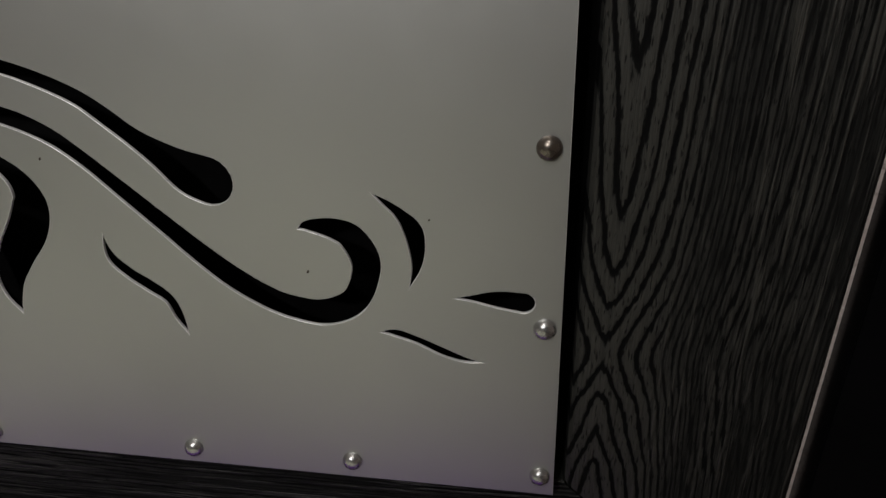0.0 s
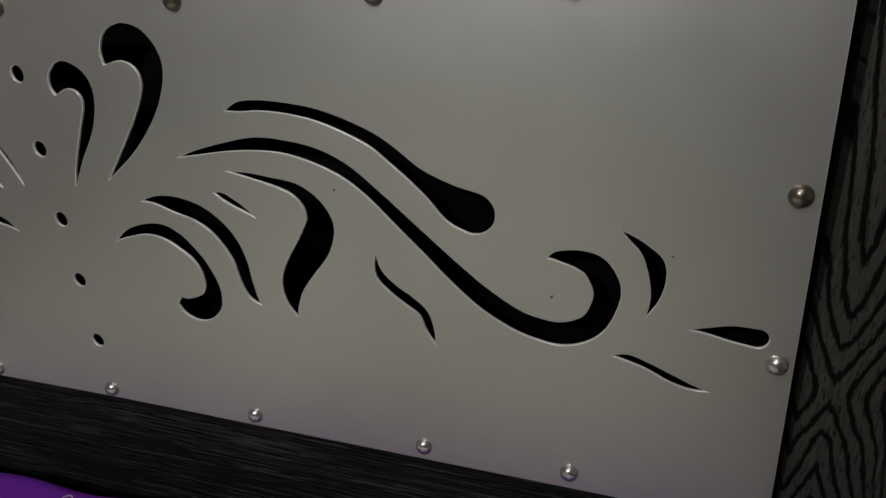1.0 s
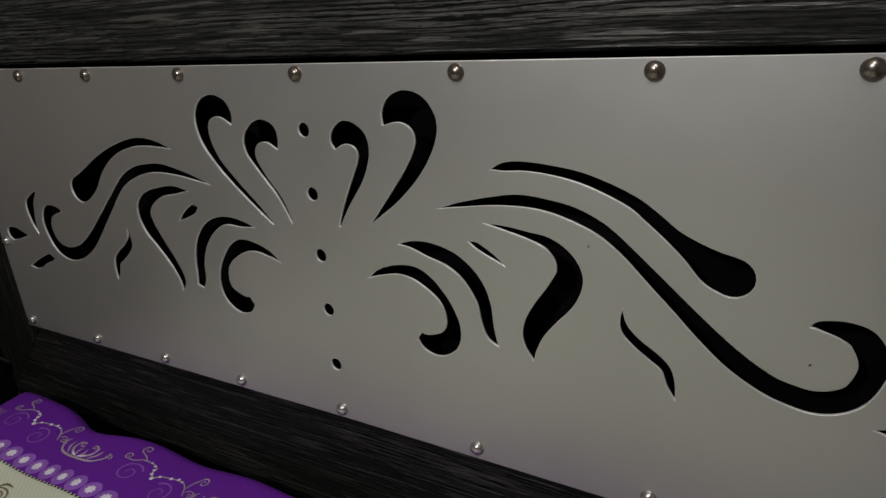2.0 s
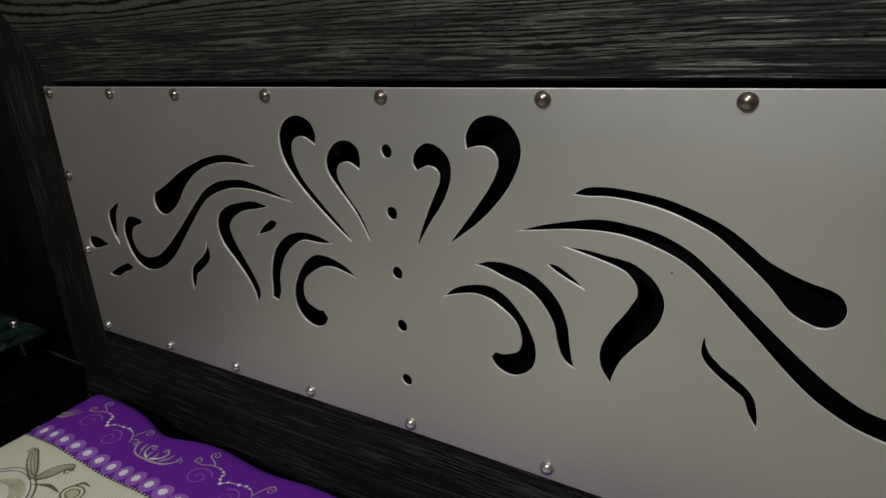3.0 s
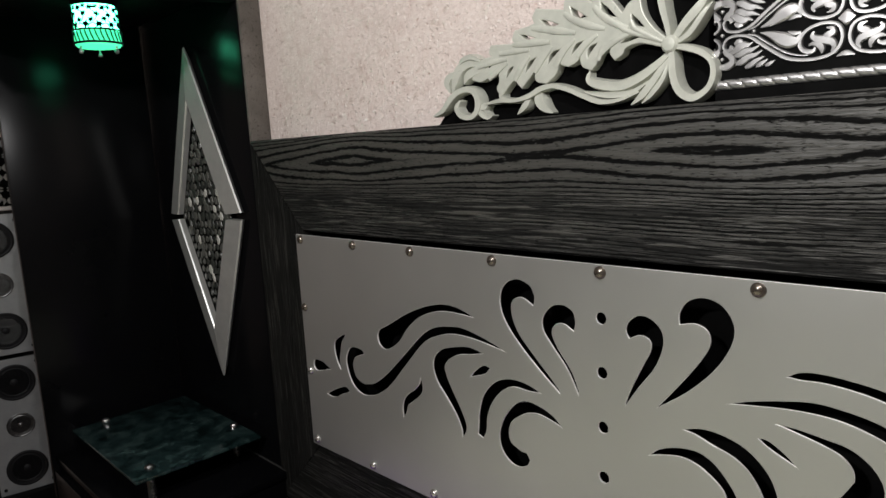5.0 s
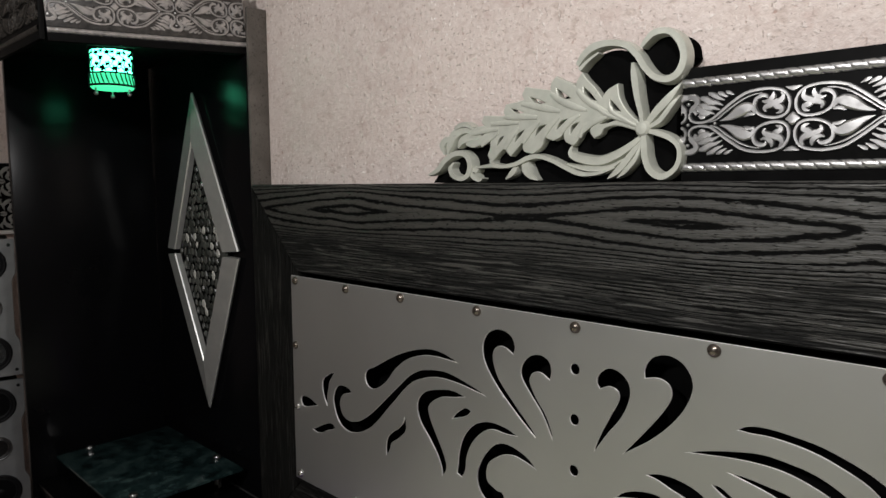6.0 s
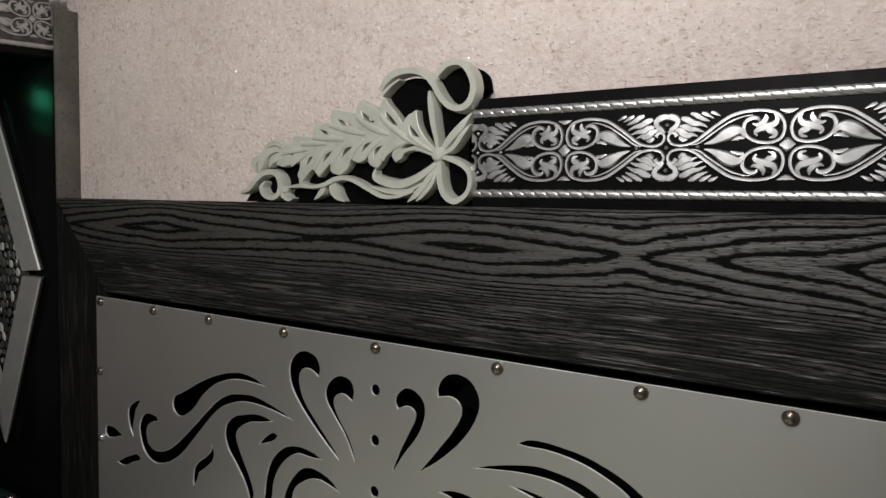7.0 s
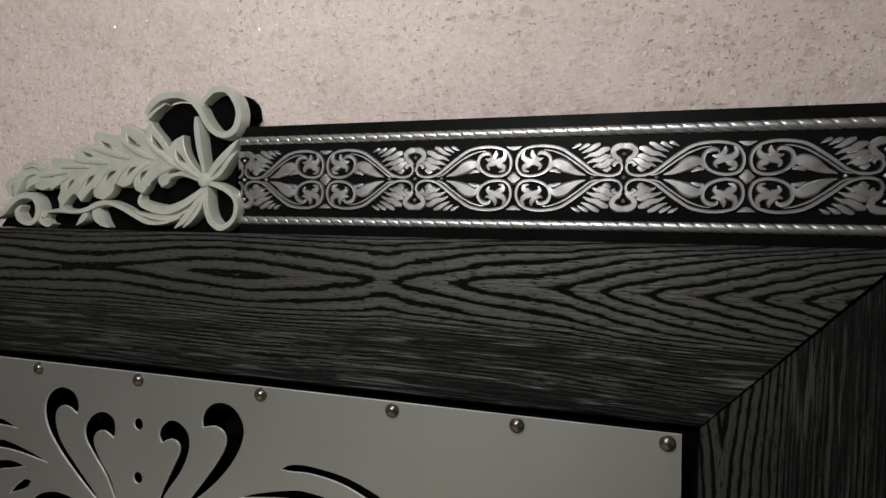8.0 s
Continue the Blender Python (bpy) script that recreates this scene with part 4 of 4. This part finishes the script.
lathe(bm, [(0.05, -0.014), (0.052, -0.012), (0.052, 0.0), (0.01, 0.002)], 36)
part("cap", bm, BLACK_WOOD, lamp)


def wrapped(bm, knots, radius):
    """A flat metal stroke bent round the lantern: (degrees, height, width) in degrees and millimetres."""
    line = [np.array((math.radians(a) * radius, h / 1000, w / 1000)) for a, h, w in smooth_line(knots, 3)]
    left, right = sides(line)
    rows = []
    for l, r in zip(left, right):
        row = []
        for p in (l, r):
            for d in (0.0, 0.0014):
                a = p[0] / radius
                row.append(bm.verts.new(((radius + d) * math.cos(a), (radius + d) * math.sin(a), p[1])))
        rows.append(row)
    for a, b in zip(rows, rows[1:]):
        for k, n in ((0, 1), (1, 3), (3, 2), (2, 0)):
            bm.faces.new((a[k], a[n], b[n], b[k]))


bm = bmesh.new()
rng = random.Random(12)
for k in range(11):
    c = 360 * k / 11
    for dx, dz, size in ((0, -24, 8.0), (16, -37, 7.5), (3, -49, 7.5), (20, -60, 10.0), (17, -21, 6.0)):
        cx, cz, start = c + dx + rng.uniform(-2.5, 2.5), dz + rng.uniform(-2, 2), rng.uniform(0, 70)
        for turn in (0, 75, 140):
            ax, az = 1.15 * size * math.cos(math.radians(start + turn)), size * math.sin(math.radians(start + turn))
            wrapped(bm, [(cx - ax, cz - az, 0.8), (cx, cz, size * 0.75), (cx + ax, cz + az, 0.8)], 0.0485)
    wrapped(bm, [(c + 6, -30, 0.8), (c + 12, -33, 1.8), (c + 16, -44, 1.6), (c + 10, -54, 0.8)], 0.0485)
    wrapped(bm, [(c - 4, -62, 0.8), (c + 6, -57, 2.0), (c + 16, -63, 0.8)], 0.0485)
for h, w in ((-13, 3), (-70, 4), (-99, 5)):
    for k in range(12):
        wrapped(bm, [(30 * k, h, w), (30 * k + 15, h, w), (30 * k + 30.5, h, w)], 0.0487 if h > -60 else 0.052)
for k in range(30):
    wrapped(bm, [(12 * k, -72, 2.2), (12 * k + 3, -84, 3), (12 * k + 9, -98, 2.2)], 0.0525)
part("pierced_shell", bm, BLACK_WOOD, lamp, "pierced black metal shell")
for a in (40, 160, 280):
    bm = bmesh.new()
    at = (0.043 * math.cos(math.radians(a)), 0.043 * math.sin(math.radians(a)), -0.118)
    bmesh.ops.create_uvsphere(bm, u_segments=12, v_segments=8, radius=0.0055, matrix=Matrix.Translation(at))
    bmesh.ops.create_cone(bm, segments=10, radius1=0.0025, radius2=0.0025, depth=0.014, matrix=Matrix.Translation((at[0], at[1], -0.11)))
    part("foot", bm, CHROME, lamp, "small bright metal ball foot")

# ---- bedside cabinet with a glass table top ----
cabinet = thing("bedside_cabinet", (-1.225, -0.16, GROUND), "low black lacquered bedside cabinet below the glass plate", "cabinet")
box_part("body", (-0.295, -0.17, 0.0), (0.295, 0.18, 0.478), BLACK_LACQUER, cabinet)
box_part("top", (-0.3, -0.18, 0.48), (0.3, 0.185, 0.5), BLACK_LACQUER, cabinet, bevel=0.003)
for z in (0.03, 0.26):
    box_part("drawer_front", (-0.285, -0.188, z), (0.285, -0.171, z + 0.2), BLACK_LACQUER, cabinet)
box_part("edge_strip", (0.0, 0.181, 0.5005), (0.3, 0.186, 0.503), plain("grey_edge", (0.025, 0.025, 0.024), 0.5), cabinet, "thin pale edge strip", bevel=0.0006)

plate = thing("glass_plate", (-1.2275, -0.15, -0.6), "dark green marbled glass plate on chrome posts", "table top")
marble, tree, bsdf = material("marbled_glass", (0.02, 0.04, 0.04), 0.06)
v = coords(tree, (1, 1, 1))
cloud = noise_of(tree, v, 22.0, 7, 0.68)
vein = noise_of(tree, v, 60.0, 4, 0.7)
col = ramp(tree, cloud, [(0.38, (0.004, 0.009, 0.009)), (0.5, (0.014, 0.03, 0.03)), (0.66, (0.045, 0.075, 0.072))])
tree.links.new(mixed(tree, 0.5, col, ramp(tree, vein, [(0.35, (0.3,) * 3), (0.7, (1.0,) * 3)]), "MULTIPLY"), bsdf.inputs["Base Color"])
tree.links.new(ramp(tree, vein, [(0.3, (0.08,) * 3), (0.7, (0.16,) * 3)]), bsdf.inputs["Roughness"])
box_part("glass", (-0.2245, -0.1555, 0.072), (0.2245, 0.1555, 0.08), marble, plate, "dark green marbled glass", bevel=0.0018)
bm = bmesh.new()
lathe(bm, [(0.009, 0.0), (0.009, 0.0715)], 16)
lathe(bm, [(0.0105, 0.0805), (0.011, 0.084), (0.009, 0.0875), (0.003, 0.089)], 16)
post = part("post", bm, CHROME, plate, "chrome post with a domed cap")
for k, (x, y) in enumerate(((0.178, -0.107), (0.115, 0.138), (-0.208, -0.075))):
    ob = post if k == 0 else post.copy()
    if k:
        scene.collection.objects.link(ob)
    ob.matrix_basis = pose(x, y, 0)

# ---- loudspeakers by the side wall ----
SPEAKER_SILVER = plain("speaker_silver", (0.32, 0.33, 0.335), 0.4, 0.4, vary=0.08)
CONE = plain("speaker_cone", (0.008, 0.008, 0.009), 0.6)
CONE.node_tree.nodes["Principled BSDF"].inputs["Specular IOR Level"].default_value = 0.25
DIMPLE = worn_metal("speaker_ring", (0.2, 0.2, 0.2), (0.12, 0.12, 0.12), 0.3)


def loudspeaker():
    """A slim two-way box, 0.5 m high, facing -y, with a waisted silver front."""
    ob = thing("loudspeaker", (0, 0, 0), "slim silver and black loudspeaker by the side wall", "loudspeaker", "stacked loudspeakers")
    box_part("body", (-0.075, 0.0, 0.0), (0.075, 0.26, 0.495), BLACK_WOOD, ob, bevel=0.004)
    waist = []
    for s in (1, -1):
        zs = np.linspace(0.0, 0.495, 34)
        for z in (zs if s == 1 else zs[::-1]):
            ramped = min(1.0, max(0.0, (z - 0.12) / 0.03)) * min(1.0, max(0.0, (0.375 - z) / 0.03))
            waist.append((s * (0.09 - 0.014 * ramped), float(z)))
    part("front", flat_shape("front", [waist], 0.012, 0.002), SPEAKER_SILVER, ob, "silver waisted front", m=pose(0, -0.012, 0))
    for z, r, mat in ((0.41, 0.062, CONE), (0.085, 0.062, CONE), (0.25, 0.042, DIMPLE)):
        turn = pose(0, -0.012, z, 90, 0, 0)
        bm = bmesh.new()
        lathe(bm, [(r, 0.0), (r * 0.98, 0.004), (r * 0.9, 0.004), (r * 0.86, 0.001), (r * 0.8, 0.002), (r * 0.72, -0.001), (r * 0.3, -0.009), (r * 0.28, -0.004), (r * 0.16, 0.002), (r * 0.02, 0.004)], 32, turn)
        driver = part("woofer" if r > 0.05 else "tweeter", bm, mat, ob, "dark cone" if r > 0.05 else "bright tweeter with a clear ring")
        bm = bmesh.new()
        lathe(bm, [(r * 1.06, 0.0), (r * 1.06, 0.003), (r * 0.99, 0.005), (r * 0.93, 0.004)], 32, turn, False)
        part("ring", bm, CONE if r > 0.05 else DIMPLE, driver, "dark ring" if r > 0.05 else "bright ring")
    for x in (-0.075, 0.075):
        for z in (0.02, 0.475):
            bm = bmesh.new()
            lathe(bm, [(0.006, 0.0), (0.006, 0.002), (0.001, 0.0022)], 12, pose(x, -0.012, z, 90, 0, 0))
            part("screw_cap", bm, CONE, ob)
    return ob


speaker = loudspeaker()
speaker.matrix_basis = pose(-2.27, -0.27, -0.47, 0, 0, 78)
copy_thing(speaker, pose(-2.27, -0.27, -0.985, 0, 0, 80))
stand = thing("speaker_stand", (-2.4, -0.27, GROUND), "dark low stand under the loudspeakers", "stand")
box_part("plinth", (-0.18, -0.14, 0.0), (0.18, 0.14, 0.113), BLACK_WOOD, stand)

# ---- damask panel on the side wall ----
screen = thing("damask_panel", (WEST, -0.35, 0.02), "black and silver damask panel above a pale ledge", "wall panel")
box_part("panel", (0.001, -0.4, 0.012), (0.02, 0.36, 0.29), BLACK_BOARD, screen)
box_part("ledge", (0.001, -0.42, -0.004), (0.05, 0.38, 0.011), CEILING, screen, "pale ledge")
DAMASK = plain("damask_silver", (0.3, 0.3, 0.28), 0.5, 0.3)
bm = bmesh.new()
for sx in (1, -1):
    for sz in (1, -1):
        for knots in ([(0, 60, 3), (18, 52, 16), (34, 34, 12), (30, 14, 3)], [(4, 4, 4), (14, 18, 14), (6, 34, 12), (14, 46, 3)], [(40, 62, 3), (46, 48, 12), (38, 36, 8)], [(46, 4, 4), (34, 6, 10), (22, 2, 3)]):
            raised(bm, [(sx * x, sz * z, w) for x, z, w in knots], 3, steps=3)
damask = part("flower", bm, DAMASK, screen, "silver damask flower")
k = 0
for i in range(7):
    for z in (0.08, 0.215):
        ob = damask if k == 0 else damask.copy()
        if k:
            scene.collection.objects.link(ob)
        ob.matrix_basis = pose(0.021, -0.34 + 0.105 * i, z, 0, 0, 90)
        k += 1

# ---- print on the bed sheet ----
SHEET = bpy.data.objects["bed_sheet"]


def printed(bm, knots, lift=0.0007, steps=4):
    """A printed stroke lying on the sheet: (x, y, width) in metres."""
    line = smooth_line(knots, steps)
    left, right = sides([np.array((q[0], q[1], max(q[2], 0.0004))) for q in line])
    rows = [[bm.verts.new((p[0], p[1], sheet_height(p[0], p[1]) + lift)) for p in pair] for pair in zip(left, right)]
    for a, b in zip(rows, rows[1:]):
        bm.faces.new((a[0], a[1], b[1], b[0]))


def spot(bm, x, y, r, lift=0.0007, n=10, lobes=0):
    ring = []
    for k in range(n):
        a = 2 * math.pi * k / n
        q = r * (1 if not lobes else (1.0 if k % 2 else 0.72))
        px, py = x + q * math.cos(a), y + q * math.sin(a)
        ring.append(bm.verts.new((px, py, sheet_height(px, py) + lift)))
    bm.faces.new(ring)


def spiral(bm, x, y, r, start, turns, width, lift=0.0007):
    n = int(10 * abs(turns)) + 2
    printed(bm, [(x + r * (1 - 0.85 * k / n) * math.cos(start + turns * 2 * math.pi * k / n), y + r * (1 - 0.85 * k / n) * math.sin(start + turns * 2 * math.pi * k / n), width * (1 - 0.6 * k / n)) for k in range(n + 1)], lift, 2)


GOLD_PRINT = plain("pale_gold_print", (0.42, 0.33, 0.36), 0.75)
LILAC_PRINT = plain("lilac_print", (0.27, 0.1, 0.48), 0.8)
WHITE_PRINT = plain("white_print", (0.75, 0.68, 0.8), 0.8)
DARK_PRINT = plain("dark_print", (0.03, 0.02, 0.02), 0.8)
BROWN_PRINT = plain("olive_brown_print", (0.13, 0.11, 0.05), 0.8)
GREY_PRINT = plain("grey_print", (0.6, 0.61, 0.55), 0.8)


def print_part(name, mat, label=""):
    """A new print on the sheet: returns its bmesh and the call that links it."""
    bm = bmesh.new()

    def done():
        bmesh.ops.recalc_face_normals(bm, faces=bm.faces)
        return part(name, bm, mat, SHEET, label, smooth=False)
    return bm, done


def scroll_print(c):
    """One scroll with pearls between two crests; c is its knot, sizes in millimetres round it."""
    gold, gold_done = print_part("scroll_print", GOLD_PRINT, "pale gold scroll print")
    lilac, lilac_done = print_part("spiral_print", LILAC_PRINT, "lilac spiral print")
    pearls, pearls_done = print_part("pearl_print", WHITE_PRINT, "white pearl print")
    crest, crest_done = print_part("crest_print", GOLD_PRINT, "pale gold crest print")
    y = -0.096

    def line(bm, knots, lift=0.0009):
        printed(bm, [(c + u / 1000, y + v / 1000, w / 1000) for u, v, w in knots], lift)

    line(gold, [(0, 0, 3.0), (-11, 12, 2.4), (-12, 20, 2.4), (-25, 25, 2.2), (-46, 23, 2.0), (-60, 14, 2.0), (-74, 13, 1.6)])
    line(gold, [(-40, 24, 1.6), (-50, 31, 2.0), (-62, 35, 1.4)])
    spiral(gold, c - 0.074, y + 0.019, 0.0075, -1.5, -1.3, 0.0022)
    spiral(gold, c - 0.06, y + 0.044, 0.0095, -1.5, -1.4, 0.0024)
    line(gold, [(0, 0, 3.0), (10, 10, 2.4), (28, 14, 2.4), (45, 16, 2.2), (63, 11, 2.2), (79, -8, 1.4)])
    line(gold, [(70, 4, 1.6), (74, 18, 2.4), (82, 31, 1.6)])
    line(gold, [(74, -2, 1.4), (84, 4, 1.8), (90, 4, 1.2)])
    spiral(gold, c + 0.09, y + 0.026, 0.0095, 2.5, -1.4, 0.0024)
    spiral(gold, c + 0.09, y - 0.003, 0.0065, 1.6, -1.3, 0.002)
    spiral(lilac, c - 0.043, y - 0.009, 0.023, 0.6, 1.5, 0.0026)
    lilac_done()
    lilac, lilac_done = print_part("spiral_print", LILAC_PRINT, "lilac spiral print")
    spiral(lilac, c + 0.036, y - 0.018, 0.023, 2.4, -1.5, 0.0026)
    for u, v, r in ((0, 0, 3.6), (-8, 7, 2.9), (-12, 15, 2.7), (-18, 22, 2.5), (-28, 25, 2.0), (9, 9, 2.4), (29, 14, 3.0), (43, 17, 3.0), (53, 15, 2.2)):
        spot(pearls, c + u / 1000, y + v / 1000, r / 1000, 0.0014, 12)
    d = 0.155
    for s in (1, -1):
        line(crest, [(u * s + d * 1000, v, w) for u, v, w in ((0, -26, 3), (22, -25, 4), (42, -20, 3.4), (56, -4, 2.4), (52, 6, 1.2))])
        line(crest, [(u * s + d * 1000, v, w) for u, v, w in ((10, -22, 3), (24, -10, 4.4), (24, 4, 3.2), (12, 8, 1.2))])
        line(crest, [(u * s + d * 1000, v, w) for u, v, w in ((26, -20, 2), (36, -8, 3.4), (38, 4, 1.2))])
        spiral(crest, c + d + s * 0.014, y + 0.004, 0.0065, -0.5, 1.2 * s, 0.002)
        spiral(crest, c + d + s * 0.056, y - 0.002, 0.007, -0.5, 1.2 * s, 0.0018)
        line(crest, [(u * s + d * 1000, v, w) for u, v, w in ((2, -24, 2), (8, -14, 4), (6, -4, 1))])
        line(pearls, [(u * s + d * 1000, v, w) for u, v, w in ((3, -22, 2), (12, -19, 3.4), (18, -14, 1))], 0.0013)
    gold_done(), lilac_done(), crest_done()
    tagged(pearls_done(), kind="stuff")


for k in range(5):
    scroll_print(-0.638 + 0.312 * k)
bm, done = print_part("crest_print", GOLD_PRINT, "pale gold crest print")
for knots in ([(-0.772, -0.12, 0.003), (-0.75, -0.119, 0.004), (-0.735, -0.108, 0.003), (-0.725, -0.094, 0.0015)], [(-0.77, -0.112, 0.003), (-0.752, -0.104, 0.0044), (-0.748, -0.092, 0.0015)], [(-0.76, -0.118, 0.002), (-0.742, -0.106, 0.0034), (-0.738, -0.092, 0.001)]):
    printed(bm, knots, 0.0009)
done()
dark, dark_done = print_part("stitch_line", DARK_PRINT, "dark dotted line")
for k in range(44):
    x = -0.772 + 0.0355 * k
    bm, done = print_part("scallop", LILAC_PRINT)
    spot(bm, x, -0.161, 0.0172, 0.0005 + 0.0002 * (k % 2), 16)
    done()
    bm, done = print_part("flower", WHITE_PRINT)
    spot(bm, x, -0.161, 0.0092, 0.0014, 16, 8)
    done()
    for j in range(4):
        printed(dark, [(x + 0.009 * j, -0.1805, 0.0036), (x + 0.009 * j + 0.005, -0.1805, 0.0036)], 0.0012, 1)
tagged(dark_done(), kind="stuff")
OLIVE_PRINT = plain("pale_olive_print", (0.42, 0.42, 0.29), 0.8)
for k in range(4):
    c, y = -0.635 + 0.43 * k, -0.33
    bm, done = print_part("medallion", GREY_PRINT, "grey-white round medallion print")
    spot(bm, c, y, 0.082, 0.0005, 36)
    done()
    bm, done = print_part("medallion_leaf", OLIVE_PRINT, "pale olive leaf print")
    printed(bm, [(c - 0.03, y + 0.05, 0.004), (c + 0.01, y + 0.062, 0.02), (c + 0.045, y + 0.045, 0.024), (c + 0.06, y + 0.01, 0.004)], 0.0009)
    printed(bm, [(c - 0.06, y + 0.0, 0.004), (c - 0.03, y + 0.02, 0.02), (c + 0.01, y + 0.015, 0.004)], 0.0009)
    done()
    for name, mat, r, w, lift in (("pale_ring", GREY_PRINT, 0.0865, 0.005, 0.0009), ("dark_ring", BROWN_PRINT, 0.0905, 0.0028, 0.0012), ("dark_ring", BROWN_PRINT, 0.0825, 0.0022, 0.0012)):
        bm, done = print_part(name, mat)
        printed(bm, [(c + r * math.cos(a), y + r * math.sin(a), w * (0.75 + 0.25 * math.sin(3 * a))) for a in np.linspace(0, 2 * math.pi, 26)], lift, 2)
        done()
    for leaf in ([(28, 82, 5), (4, 94, 15), (-24, 108, 17), (-46, 122, 13), (-54, 128, 4)], [(30, 82, 5), (36, 102, 19), (42, 122, 16), (52, 134, 12), (62, 128, 4)]):
        bm, done = print_part("plume_print", OLIVE_PRINT, "pale olive plume print")
        printed(bm, [(c + u / 1000, y + v / 1000, w / 1000) for u, v, w in leaf], 0.0009)
        done()
        bm, done = print_part("plume_edge", BROWN_PRINT, "dark olive plume outline")
        for side, w in ((0.5, 2.4), (-0.5, 3.2), (0.12, 1.2), (-0.2, 1.2)):
            knots = []
            for i, (u, v, width) in enumerate(leaf):
                p, n = leaf[max(i - 1, 0)], leaf[min(i + 1, len(leaf) - 1)]
                d = math.hypot(n[0] - p[0], n[1] - p[1])
                knots.append((c + (u - side * width * (n[1] - p[1]) / d) / 1000, y + (v + side * width * (n[0] - p[0]) / d) / 1000, w / 1000))
            printed(bm, knots, 0.0013)
        u, v = leaf[-1][:2]
        spiral(bm, c + (u - 3) / 1000, y + (v - 6) / 1000, 0.008, 1.0, 1.0, 0.0024, 0.0014)
        done()
    bm, done = print_part("rosette_print", OLIVE_PRINT, "pale olive rosette print")
    spot(bm, c + 0.116, y + 0.098, 0.012, 0.0009, 16)
    done()
    bm, done = print_part("rosette_edge", BROWN_PRINT)
    for r, w in ((0.021, 0.0026), (0.0125, 0.002)):
        printed(bm, [(c + 0.116 + r * math.cos(a), y + 0.098 + 0.8 * r * math.sin(a), w) for a in np.linspace(0, 2 * math.pi, 18)], 0.0012, 2)
    printed(bm, [(c + 0.04, y + 0.075, 0.002), (c + 0.066, y + 0.088, 0.007), (c + 0.094, y + 0.088, 0.002)], 0.0012)
    printed(bm, [(c + 0.1, y + 0.11, 0.002), (c + 0.108, y + 0.122, 0.005), (c + 0.126, y + 0.122, 0.001)], 0.0012)
    done()
